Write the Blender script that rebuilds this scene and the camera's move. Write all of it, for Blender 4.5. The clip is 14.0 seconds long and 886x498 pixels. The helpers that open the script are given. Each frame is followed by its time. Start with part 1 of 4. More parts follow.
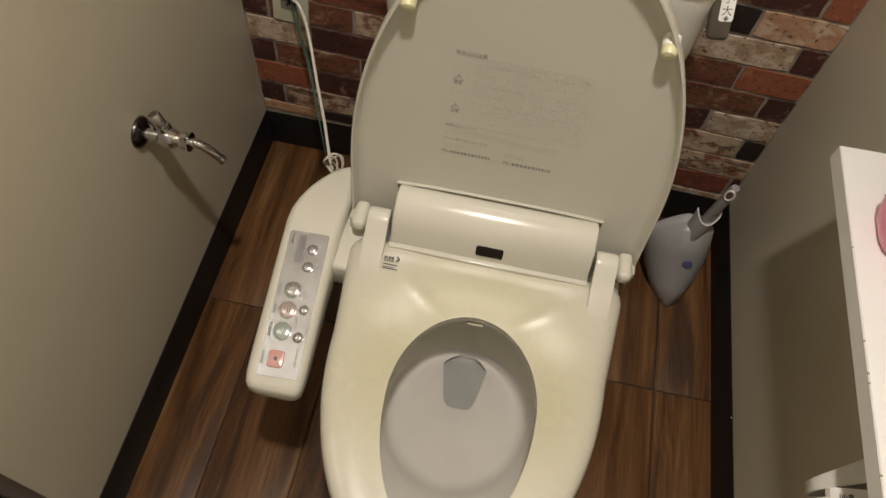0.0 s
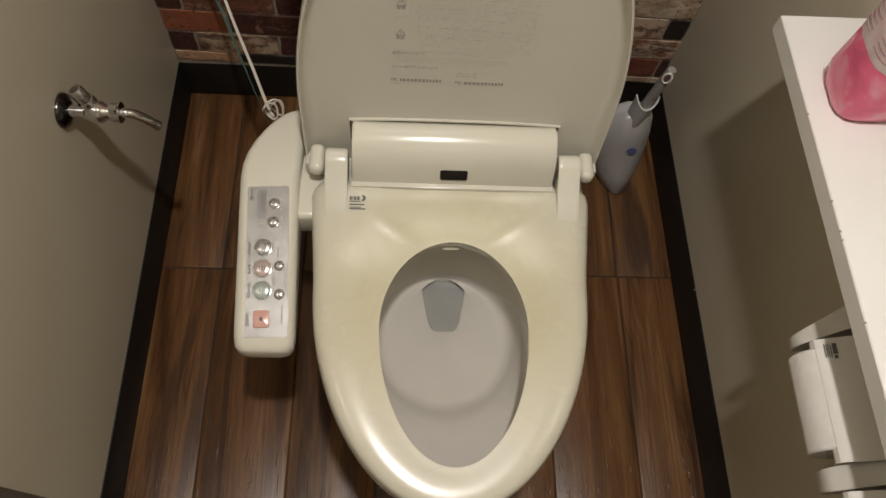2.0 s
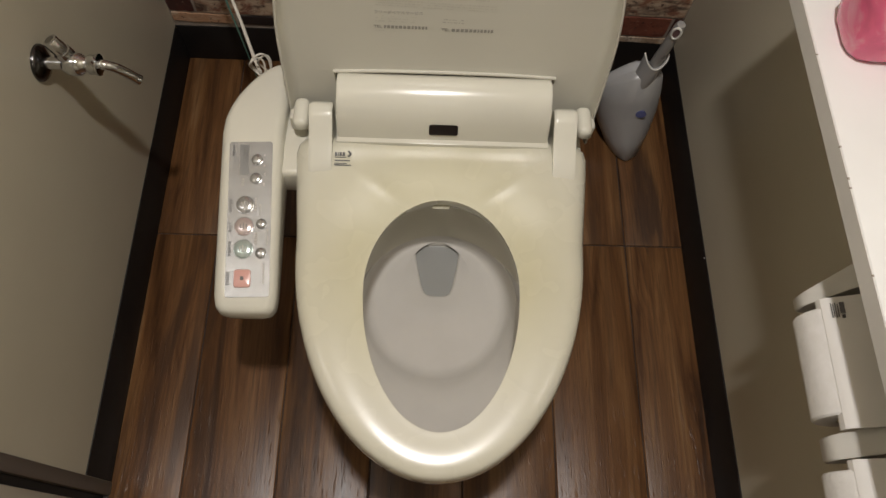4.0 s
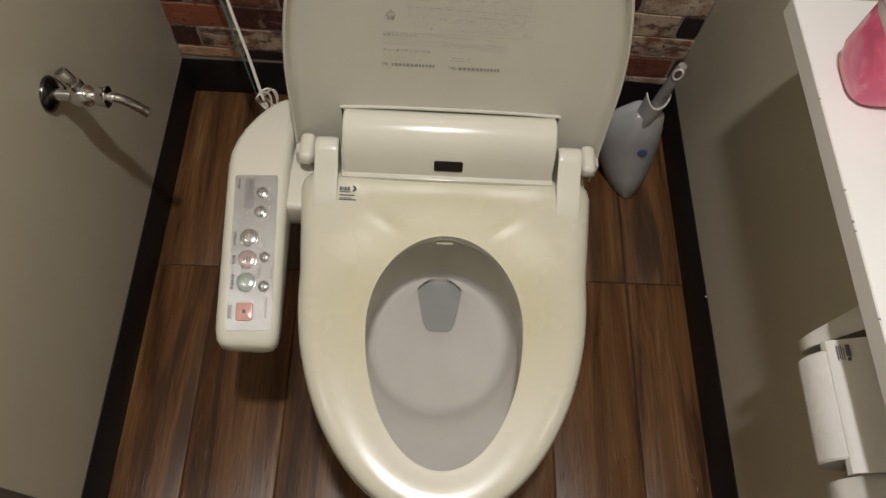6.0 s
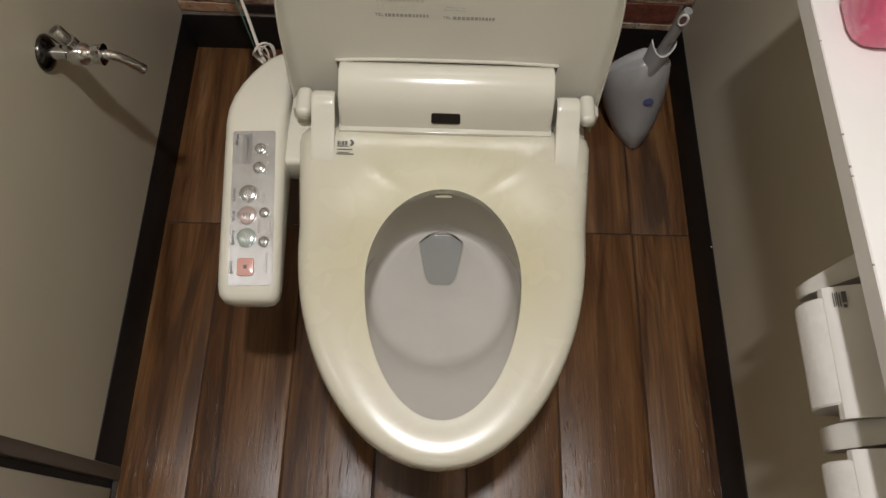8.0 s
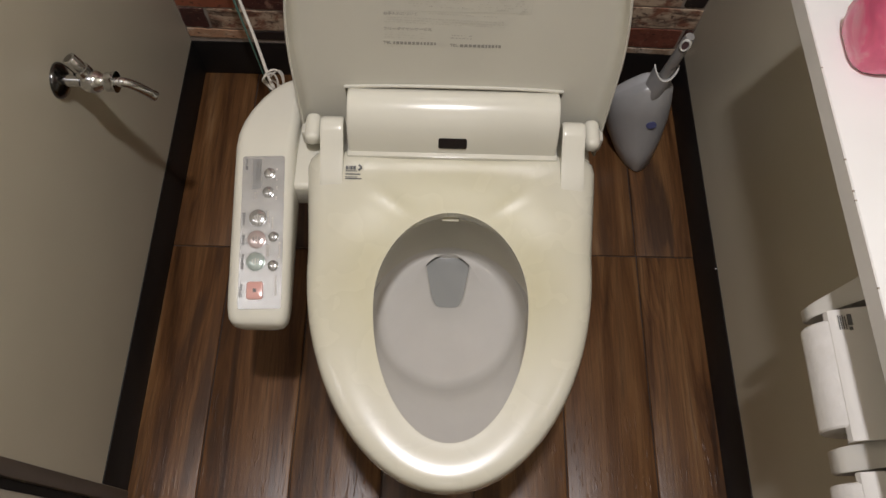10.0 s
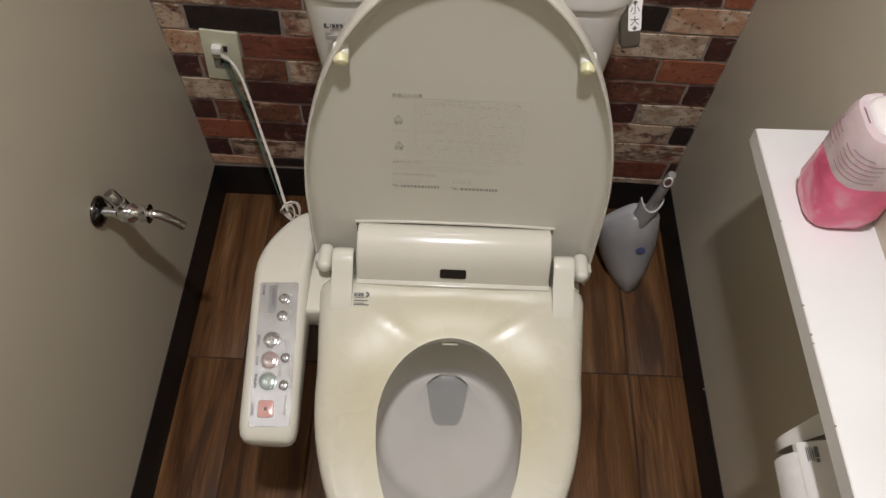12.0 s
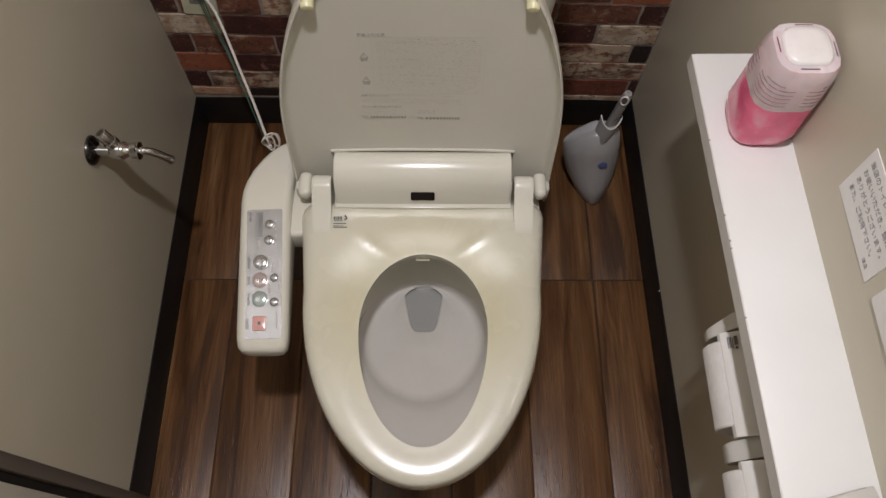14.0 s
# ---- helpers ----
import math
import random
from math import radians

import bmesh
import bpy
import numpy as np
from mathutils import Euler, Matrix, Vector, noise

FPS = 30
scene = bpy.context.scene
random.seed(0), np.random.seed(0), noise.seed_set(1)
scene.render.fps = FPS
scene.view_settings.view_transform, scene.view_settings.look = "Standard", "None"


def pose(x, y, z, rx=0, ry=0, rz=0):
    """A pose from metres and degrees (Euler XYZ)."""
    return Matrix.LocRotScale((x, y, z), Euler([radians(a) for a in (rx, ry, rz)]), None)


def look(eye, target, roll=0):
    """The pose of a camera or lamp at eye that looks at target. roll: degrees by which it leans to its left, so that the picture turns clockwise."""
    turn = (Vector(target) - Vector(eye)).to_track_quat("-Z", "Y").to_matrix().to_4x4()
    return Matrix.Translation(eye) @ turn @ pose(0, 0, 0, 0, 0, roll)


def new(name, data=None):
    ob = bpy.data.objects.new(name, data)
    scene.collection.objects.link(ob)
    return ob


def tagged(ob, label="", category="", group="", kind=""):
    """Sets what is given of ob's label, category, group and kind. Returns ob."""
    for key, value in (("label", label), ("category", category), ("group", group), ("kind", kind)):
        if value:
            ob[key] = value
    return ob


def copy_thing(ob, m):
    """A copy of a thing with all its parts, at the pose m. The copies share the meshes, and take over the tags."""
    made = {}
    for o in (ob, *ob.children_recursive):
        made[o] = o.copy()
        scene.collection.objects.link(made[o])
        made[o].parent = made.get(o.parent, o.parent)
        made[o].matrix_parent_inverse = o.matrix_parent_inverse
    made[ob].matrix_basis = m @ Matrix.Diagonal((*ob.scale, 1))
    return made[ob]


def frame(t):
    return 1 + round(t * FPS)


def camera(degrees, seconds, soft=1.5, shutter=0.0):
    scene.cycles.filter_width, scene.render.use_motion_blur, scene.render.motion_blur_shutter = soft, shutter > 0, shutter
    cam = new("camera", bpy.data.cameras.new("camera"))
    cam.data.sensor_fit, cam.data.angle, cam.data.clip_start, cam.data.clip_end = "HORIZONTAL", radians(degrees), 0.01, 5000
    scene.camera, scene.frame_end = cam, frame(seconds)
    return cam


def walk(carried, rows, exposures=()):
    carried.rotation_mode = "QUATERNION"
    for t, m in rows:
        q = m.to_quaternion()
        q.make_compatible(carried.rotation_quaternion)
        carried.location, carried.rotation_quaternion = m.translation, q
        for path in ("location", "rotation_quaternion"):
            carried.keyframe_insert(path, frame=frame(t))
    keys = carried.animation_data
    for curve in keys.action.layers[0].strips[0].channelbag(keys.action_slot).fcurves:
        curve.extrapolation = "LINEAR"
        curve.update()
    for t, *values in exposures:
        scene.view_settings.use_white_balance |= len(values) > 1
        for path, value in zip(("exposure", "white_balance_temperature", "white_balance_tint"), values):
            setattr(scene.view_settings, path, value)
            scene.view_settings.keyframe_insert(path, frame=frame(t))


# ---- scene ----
cam = camera(62.6, 14.0)
PATH = [
    (0, (-0.012, -1.021, 1.384), (-0.116, -0.005, -0.336), 6.4),
    (0.5, (0.013, -0.999, 1.38), (-0.042, -0.013, -0.359), 5.0),
    (1, (0.035, -0.985, 1.375), (-0.028, -0.031, -0.381), 4.5),
    (1.5, (-0.017, -0.991, 1.373), (-0.004, -0.091, -0.413), 6.6),
    (2, (-0.082, -1.009, 1.386), (0.049, -0.178, -0.429), 9.5),
    (2.5, (-0.03, -1.01, 1.35), (0.055, -0.212, -0.482), 5.8),
    (2.7, (-0.02, -1.013, 1.332), (0.041, -0.249, -0.515), 4.6),
    (5, (-0.032, -1.026, 1.332), (0.031, -0.181, -0.48), 5.7),
    (5.5, (-0.034, -1.023, 1.334), (0.03, -0.155, -0.466), 5.9),
    (6, (-0.036, -1.021, 1.333), (0.03, -0.144, -0.463), 6.3),
    (6.5, (-0.025, -1.02, 1.326), (0.019, -0.223, -0.508), 5.6),
    (7, (-0.011, -1.023, 1.329), (0.019, -0.256, -0.518), 4.5),
    (7.5, (-0.009, -1.025, 1.332), (0.016, -0.259, -0.515), 3.4),
    (10, (-0.017, -1.025, 1.344), (-0.003, -0.208, -0.481), 2.3),
    (10.5, (-0.019, -1.023, 1.358), (-0.036, 0.097, -0.299), 0.9),
    (11, (-0.021, -1.021, 1.364), (-0.048, 0.179, -0.236), 0.8),
    (11.5, (-0.018, -1.018, 1.372), (-0.04, 0.169, -0.237), 1.2),
    (12, (-0.014, -1.026, 1.44), (-0.019, 0.025, -0.262), 2.1),
    (12.5, (-0.003, -1.053, 1.545), (-0.047, -0.154, -0.241), 0.7),
    (13, (0.009, -1.071, 1.548), (-0.029, -0.237, -0.269), 0.8),
    (13.5, (0.019, -1.073, 1.546), (0.034, -0.232, -0.269), 1.0),
    (14, (0.017, -1.066, 1.542), (0.045, -0.225, -0.272), 1.9),
]
walk(cam, [(t, look(eye, target, roll)) for t, eye, target, roll in PATH],
     [(0, 0.0, 6650, 13), (1.5, -0.09, 6500, 13), (2.5, -0.07, 6420, 13), (5, -0.04, 6200, 13), (7.5, -0.04, 6100, 13), (11, 0.05, 5950, 16), (12, 0.04, 5920, 16), (13, -0.01, 5900, 16), (14, -0.14, 5900, 17)])

# ---------------------------------------------------------------- light
world = bpy.data.worlds.new("world")
world.use_nodes = True
world.node_tree.nodes["Background"].inputs[0].default_value = (1.0, 0.93, 0.82, 1)
world.node_tree.nodes["Background"].inputs[1].default_value = 0.004
scene.world = world

LAMP = (-0.02, -0.84, 2.33)
LAMP_FRONT = (0.0, -2.15, 2.33)


def disc_lamp(name, at, size, watts, colour):
    data = bpy.data.lights.new(name, "AREA")
    data.shape, data.size, data.energy, data.color = "DISK", size, watts, colour
    ob = new(name, data)
    ob.location = at
    return ob


disc_lamp("downlight_lamp", LAMP, 0.10, 21.5, (1.0, 0.95, 0.87))
disc_lamp("downlight_lamp", LAMP_FRONT, 0.035, 1.3, (1.0, 0.95, 0.87))

# ---------------------------------------------------------------- materials


def material(name, rough=0.5, metal=0.0):
    m = bpy.data.materials.new(name)
    m.use_nodes = True
    b = m.node_tree.nodes["Principled BSDF"]
    b.inputs["Roughness"].default_value = rough
    b.inputs["Metallic"].default_value = metal
    return m, m.node_tree, b


def coords(nt, scale=(1, 1, 1), use="Object", shift=True):
    tc = nt.nodes.new("ShaderNodeTexCoord")
    mp = nt.nodes.new("ShaderNodeMapping")
    mp.inputs["Scale"].default_value = scale
    nt.links.new(tc.outputs[use], mp.inputs["Vector"])
    if shift:
        info = nt.nodes.new("ShaderNodeObjectInfo")
        mul = nt.nodes.new("ShaderNodeMath")
        mul.operation = "MULTIPLY"
        mul.inputs[1].default_value = 37.0
        nt.links.new(info.outputs["Random"], mul.inputs[0])
        nt.links.new(mul.outputs[0], mp.inputs["Location"])
    return mp.outputs["Vector"]


def noise_tex(nt, vec, scale, detail=4.0, rough=0.55, distort=0.0):
    n = nt.nodes.new("ShaderNodeTexNoise")
    n.inputs["Scale"].default_value = scale
    n.inputs["Detail"].default_value = detail
    n.inputs["Roughness"].default_value = rough
    n.inputs["Distortion"].default_value = distort
    nt.links.new(vec, n.inputs["Vector"])
    return n.outputs["Fac"]


def ramp(nt, fac, stops):
    r = nt.nodes.new("ShaderNodeValToRGB")
    els = r.color_ramp.elements
    els[0].position, els[0].color = stops[0][0], (*stops[0][1], 1)
    els[1].position, els[1].color = stops[-1][0], (*stops[-1][1], 1)
    for p, c in stops[1:-1]:
        e = els.new(p)
        e.color = (*c, 1)
    nt.links.new(fac, r.inputs["Fac"])
    return r.outputs["Color"]


def mix(nt, fac, a, b, mode="MIX"):
    m = nt.nodes.new("ShaderNodeMix")
    m.data_type, m.blend_type = "RGBA", mode
    if hasattr(fac, "is_output"):
        nt.links.new(fac, m.inputs[0])
    else:
        m.inputs[0].default_value = fac
    for sock, v in ((m.inputs[6], a), (m.inputs[7], b)):
        if hasattr(v, "is_output"):
            nt.links.new(v, sock)
        else:
            sock.default_value = (*v, 1)
    return m.outputs[2]


def bump(nt, b, height, strength, distance=0.002):
    n = nt.nodes.new("ShaderNodeBump")
    n.inputs["Strength"].default_value = strength
    n.inputs["Distance"].default_value = distance
    nt.links.new(height, n.inputs["Height"])
    nt.links.new(n.outputs["Normal"], b.inputs["Normal"])


def range_of(nt, fac, lo, hi):
    r = nt.nodes.new("ShaderNodeMapRange")
    r.inputs["To Min"].default_value, r.inputs["To Max"].default_value = lo, hi
    nt.links.new(fac, r.inputs["Value"])
    return r.outputs["Result"]


def mottled(name, c1, c2, scale=6.0, rough=0.4, metal=0.0, fine=120.0, relief=0.05, spread=0.08):
    """A plain finish with slow blotches, fine grain and uneven gloss."""
    m, nt, b = material(name, rough, metal)
    v = coords(nt)
    big = noise_tex(nt, v, scale, 5.0)
    nt.links.new(ramp(nt, big, [(0.3, c1), (0.7, c2)]), b.inputs["Base Color"])
    small = noise_tex(nt, v, fine, 3.0)
    nt.links.new(range_of(nt, big, max(rough - spread, 0.02), rough + spread), b.inputs["Roughness"])
    if relief:
        bump(nt, b, small, relief)
    return m


def wood_material(name):
    """Dark walnut-look planks: long grain, cathedral figure, dark heart streaks and an embossed, half-gloss face."""
    m, nt, b = material(name, 0.34)
    streak = noise_tex(nt, coords(nt, (1, 0.075, 1)), 24.0, 6.0, 0.62, 0.9)
    fig = nt.nodes.new("ShaderNodeTexWave")
    fig.wave_type, fig.bands_direction = "BANDS", "X"
    fig.inputs["Scale"].default_value = 24.0
    fig.inputs["Distortion"].default_value = 34.0
    fig.inputs["Detail"].default_value = 2.0
    fig.inputs["Detail Scale"].default_value = 0.36
    nt.links.new(coords(nt, (1, 0.30, 1)), fig.inputs["Vector"])
    where = noise_tex(nt, coords(nt, (1, 0.3, 1)), 9.0, 2.0)
    fine = noise_tex(nt, coords(nt, (1, 0.03, 1)), 210.0, 5.0, 0.7)
    pores = noise_tex(nt, coords(nt, (1, 0.09, 1)), 230.0, 2.0, 0.5)
    broad = noise_tex(nt, coords(nt, (1, 0.11, 1)), 17.0, 4.0, 0.55, 0.8)
    col = ramp(nt, streak, [(0.33, (0.038, 0.017, 0.0072)), (0.42, (0.093, 0.0415, 0.0158)), (0.52, (0.145, 0.068, 0.0255)), (0.61, (0.190, 0.096, 0.037)), (0.70, (0.240, 0.134, 0.061))])
    # cathedral figure, only in places
    lines = nt.nodes.new("ShaderNodeMapRange")
    lines.inputs["From Min"].default_value, lines.inputs["From Max"].default_value = 0.62, 0.95
    lines.inputs["To Max"].default_value = 0.46
    nt.links.new(fig.outputs["Fac"], lines.inputs["Value"])
    here = nt.nodes.new("ShaderNodeMapRange")
    here.inputs["From Min"].default_value, here.inputs["From Max"].default_value = 0.49, 0.64
    nt.links.new(where, here.inputs["Value"])
    both = nt.nodes.new("ShaderNodeMath")
    both.operation = "MULTIPLY"
    nt.links.new(lines.outputs["Result"], both.inputs[0])
    nt.links.new(here.outputs["Result"], both.inputs[1])
    col = mix(nt, both.outputs[0], col, (0.030, 0.012, 0.006))
    # fine dark pores
    dark = nt.nodes.new("ShaderNodeMapRange")
    dark.inputs["From Min"].default_value, dark.inputs["From Max"].default_value = 0.47, 0.68
    dark.inputs["To Max"].default_value = 0.52
    nt.links.new(fine, dark.inputs["Value"])
    col = mix(nt, dark.outputs["Result"], col, (0.028, 0.011, 0.005))
    # broad grey-brown heartwood bands
    heart = nt.nodes.new("ShaderNodeMapRange")
    heart.inputs["From Min"].default_value, heart.inputs["From Max"].default_value = 0.52, 0.64
    heart.inputs["To Max"].default_value = 0.82
    nt.links.new(broad, heart.inputs["Value"])
    col = mix(nt, heart.outputs["Result"], col, (0.042, 0.023, 0.0145))
    each = nt.nodes.new("ShaderNodeObjectInfo")
    col = mix(nt, range_of(nt, each.outputs["Random"], 0.0, 0.22), col, (0.165, 0.076, 0.027))
    nt.links.new(col, b.inputs["Base Color"])
    nt.links.new(range_of(nt, streak, 0.24, 0.40), b.inputs["Roughness"])
    b.inputs["Specular IOR Level"].default_value = 0.34
    # sparse short embossed pores
    groove = nt.nodes.new("ShaderNodeMapRange")
    groove.inputs["From Min"].default_value, groove.inputs["From Max"].default_value = 0.63, 0.74
    nt.links.new(pores, groove.inputs["Value"])
    relief = nt.nodes.new("ShaderNodeMath")
    relief.operation = "MULTIPLY_ADD"
    relief.inputs[1].default_value = 0.6
    nt.links.new(fine, relief.inputs[0])
    nt.links.new(groove.outputs["Result"], relief.inputs[2])
    bump(nt, b, relief.outputs[0], 0.42, 0.0014)
    return m


def brick_material(name, base, second, smear, amount, burn=0.5, fleck=0.3):
    """Printed old brick: mottled clay, burnt blotches, dark pits, pale flecks and lime smears."""
    m, nt, b = material(name, 0.62)
    v = coords(nt, (1, 1, 1.3))

    def step(fac, lo, hi, top=1.0):
        r = nt.nodes.new("ShaderNodeMapRange")
        r.inputs["From Min"].default_value, r.inputs["From Max"].default_value = lo, hi
        r.inputs["To Max"].default_value = top
        nt.links.new(fac, r.inputs["Value"])
        return r.outputs["Result"]
    a = noise_tex(nt, v, 34.0, 7.0, 0.66, 0.5)
    c = noise_tex(nt, v, 90.0, 5.0, 0.7)
    d = noise_tex(nt, v, 24.0, 7.0, 0.70, 0.6)
    e = noise_tex(nt, coords(nt, (0.7, 1, 1.5)), 17.0, 5.0, 0.62, 0.9)
    g = noise_tex(nt, v, 150.0, 3.0, 0.6)
    col = ramp(nt, a, [(0.33, base), (0.66, second)])
    col = mix(nt, step(d, 0.60 - amount * 0.25, 0.68 - amount * 0.2), col, smear)
    col = mix(nt, step(e, 0.54, 0.66, burn), col, (0.040, 0.018, 0.013))
    col = mix(nt, step(g, 0.64, 0.70, fleck), col, (0.46, 0.35, 0.26))
    col = mix(nt, step(c, 0.57, 0.66), col, (0.03, 0.014, 0.01))
    nt.links.new(col, b.inputs["Base Color"])
    bump(nt, b, c, 0.25, 0.001)
    return m


def plain(name, colour, rough=0.5, metal=0.0):
    m, nt, b = material(name, rough, metal)
    b.inputs["Base Color"].default_value = (*colour, 1)
    return m


def emitter(name, colour, strength):
    m, nt, b = material(name, 0.6)
    b.inputs["Base Color"].default_value = (*colour, 1)
    b.inputs["Emission Color"].default_value = (*colour, 1)
    b.inputs["Emission Strength"].default_value = strength
    return m


def seat_material(name):
    """Ivory plastic that has yellowed on the sitting face, with uneven polish."""
    m, nt, b = material(name, 0.2)
    v = coords(nt, shift=False)
    big = noise_tex(nt, v, 7.0, 4.0)
    mid = noise_tex(nt, v, 14.0, 2.0)
    # the yellowing is strongest round the opening and fades to the rim
    off = nt.nodes.new("ShaderNodeVectorMath")
    off.operation = "DISTANCE"
    off.inputs[1].default_value = (0.0, -0.655, 0.434)
    nt.links.new(v, off.inputs[0])
    wear = nt.nodes.new("ShaderNodeMapRange")
    wear.inputs["From Min"].default_value, wear.inputs["From Max"].default_value = 0.215, 0.12
    nt.links.new(off.outputs["Value"], wear.inputs["Value"])
    yellow = ramp(nt, big, [(0.3, (0.588, 0.560, 0.412)), (0.7, (0.545, 0.510, 0.348))])
    ivory = ramp(nt, mid, [(0.3, (0.610, 0.588, 0.49)), (0.7, (0.592, 0.568, 0.465))])
    col = mix(nt, wear.outputs["Result"], ivory, yellow)
    nt.links.new(col, b.inputs["Base Color"])
    b.inputs["Coat Weight"].default_value = 0.75
    b.inputs["Coat Roughness"].default_value = 0.155
    b.inputs["Specular IOR Level"].default_value = 0.3
    nt.links.new(range_of(nt, mid, 0.26, 0.285), b.inputs["Roughness"])
    bump(nt, b, noise_tex(nt, v, 9.0, 1.0), 0.06, 0.004)
    return m


def gel_material(name, colour, rough, trans):
    m, nt, b = material(name, rough)
    v = coords(nt)
    n = noise_tex(nt, v, 22.0, 3.0, 0.5, 1.0)
    lo = tuple(c * 0.85 for c in colour)
    nt.links.new(ramp(nt, n, [(0.36, lo), (0.55, colour), (0.72, tuple(min(1.0, c * 0.8 + 0.28) for c in colour))]), b.inputs["Base Color"])
    b.inputs["Transmission Weight"].default_value = trans
    b.inputs["IOR"].default_value = 1.35
    b.inputs["Subsurface Weight"].default_value = 0.35
    b.inputs["Subsurface Radius"].default_value = (1.0, 0.5, 0.5)
    b.inputs["Subsurface Scale"].default_value = 0.012
    return m


M_WALL = mottled("beige_wall_panel", (0.50, 0.462, 0.362), (0.55, 0.512, 0.405), 3.0, 0.34, 0, 260.0, 0.03)
M_CEIL = mottled("ceiling_paint", (0.72, 0.69, 0.62), (0.78, 0.75, 0.68), 3.0, 0.8)
M_SKIRT = mottled("dark_skirting", (0.005, 0.004, 0.004), (0.010, 0.008, 0.007), 12.0, 0.6)
M_GROUT = mottled("dark_joint", (0.03, 0.022, 0.02), (0.06, 0.048, 0.042), 30.0, 0.8)
M_WOOD = wood_material("walnut_plank")
M_MORTAR = mottled("pale_mortar_print", (0.19, 0.155, 0.125), (0.37, 0.315, 0.265), 30.0, 0.6, 0, 150.0, 0.1)
M_CERAMIC = mottled("white_ceramic", (0.74, 0.725, 0.68), (0.78, 0.765, 0.72), 5.0, 0.12, 0, 60.0, 0.0, 0.04)
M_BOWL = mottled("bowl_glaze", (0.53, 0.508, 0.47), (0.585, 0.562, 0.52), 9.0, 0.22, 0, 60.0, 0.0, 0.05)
M_SEAT = seat_material("yellowed_ivory_plastic")
M_IVORY = mottled("ivory_plastic", (0.61, 0.59, 0.505), (0.66, 0.64, 0.55), 6.0, 0.22, 0, 200.0, 0.02, 0.015)
# ivory darkened to carry the shade below the seat's opening
M_SPLASH = mottled("shaded_ivory_plastic", (0.40, 0.375, 0.28), (0.45, 0.42, 0.32), 6.0, 0.4)
M_LID = mottled("ivory_lid_plastic", (0.55, 0.53, 0.46), (0.59, 0.57, 0.495), 4.0, 0.34, 0, 240.0, 0.03, 0.02)
M_RUBBER = mottled("yellowed_rubber", (0.60, 0.57, 0.33), (0.68, 0.65, 0.42), 60.0, 0.35)
M_BUMP = plain("white_plastic", (0.78, 0.77, 0.72), 0.3)
M_DARK = plain("dark_sensor_window", (0.012, 0.008, 0.008), 0.12)
M_SILVER = mottled("silver_panel_film", (0.40, 0.40, 0.40), (0.45, 0.45, 0.448), 30.0, 0.24, 0.6, 300.0, 0.02)
M_BTN_SILVER = plain("silver_button", (0.47, 0.47, 0.465), 0.17, 0.75)
M_BTN_RING = plain("dark_button_gap", (0.13, 0.13, 0.128), 0.4, 0.3)
M_BLOCK = plain("grey_printed_block", (0.27, 0.27, 0.268), 0.3, 0.5)
M_BTN_PINK = plain("pink_button", (0.60, 0.51, 0.495), 0.17, 0.6)
M_BTN_GREEN = plain("green_button", (0.45, 0.52, 0.49), 0.17, 0.5)
M_BTN_RED = plain("red_button", (0.62, 0.34, 0.295), 0.2)
M_INK = plain("grey_print", (0.10, 0.10, 0.10), 0.5)
M_WORNINK = plain("worn_dark_print", (0.29, 0.275, 0.245), 0.45)
M_GREYINK = plain("soft_grey_ink", (0.27, 0.26, 0.27), 0.6)
M_FAINT = plain("worn_grey_print", (0.385, 0.362, 0.33), 0.45)
M_FAINTER = plain("nearly_worn_off_print", (0.508, 0.486, 0.424), 0.38)
M_CHROME = mottled("worn_chrome", (0.54, 0.55, 0.57), (0.69, 0.70, 0.72), 60.0, 0.085, 1.0, 200.0, 0.02, 0.05)
# chrome flange: the dark room it mirrors is put into the colour
M_CHROME_REFLECT = mottled("dark_reflection_chrome", (0.07, 0.068, 0.07), (0.16, 0.155, 0.155), 70.0, 0.16, 1.0, 200.0, 0.02, 0.05)
# olive tone stands for what the chrome grip reflects; also fills the spindle hole
M_CHROME_DARK = plain("reflection_toned_metal", (0.17, 0.155, 0.13), 0.3, 0.8)
M_WHITE = mottled("white_shelf_laminate", (0.755, 0.752, 0.735), (0.79, 0.788, 0.772), 8.0, 0.4, 0, 200.0, 0.03)
M_PAPER = mottled("white_paper", (0.76, 0.75, 0.73), (0.82, 0.81, 0.80), 30.0, 0.7)
M_TISSUE = mottled("tissue_paper", (0.66, 0.64, 0.61), (0.73, 0.71, 0.69), 60.0, 0.9, 0, 180.0, 0.35)
M_HOLDER = mottled("light_grey_plastic", (0.52, 0.50, 0.46), (0.57, 0.55, 0.505), 8.0, 0.45)
M_FLAP = mottled("white_holder_flap", (0.63, 0.61, 0.58), (0.69, 0.67, 0.64), 8.0, 0.4)
M_BRUSH = mottled("silver_grey_plastic", (0.40, 0.395, 0.39), (0.45, 0.445, 0.44), 10.0, 0.36, 0.12)
M_BRUSH_HANDLE = mottled("smoky_grey_plastic", (0.30, 0.29, 0.28), (0.38, 0.37, 0.35), 20.0, 0.3, 0.1)
M_BLUE = plain("blue_emblem", (0.09, 0.10, 0.22), 0.4)
M_OUTLET = mottled("cream_outlet_plate", (0.56, 0.55, 0.40), (0.60, 0.59, 0.44), 20.0, 0.4)
M_SOCKET = plain("grey_socket_plastic", (0.20, 0.20, 0.165), 0.4)
M_CORD = plain("white_cord", (0.70, 0.66, 0.58), 0.45)
M_EARTH = plain("green_wire", (0.04, 0.09, 0.065), 0.45)
M_GEL = gel_material("magenta_gel", (0.95, 0.19, 0.35), 0.10, 0.14)
M_CAP = gel_material("milky_pink_cap", (0.90, 0.755, 0.78), 0.26, 0.22)
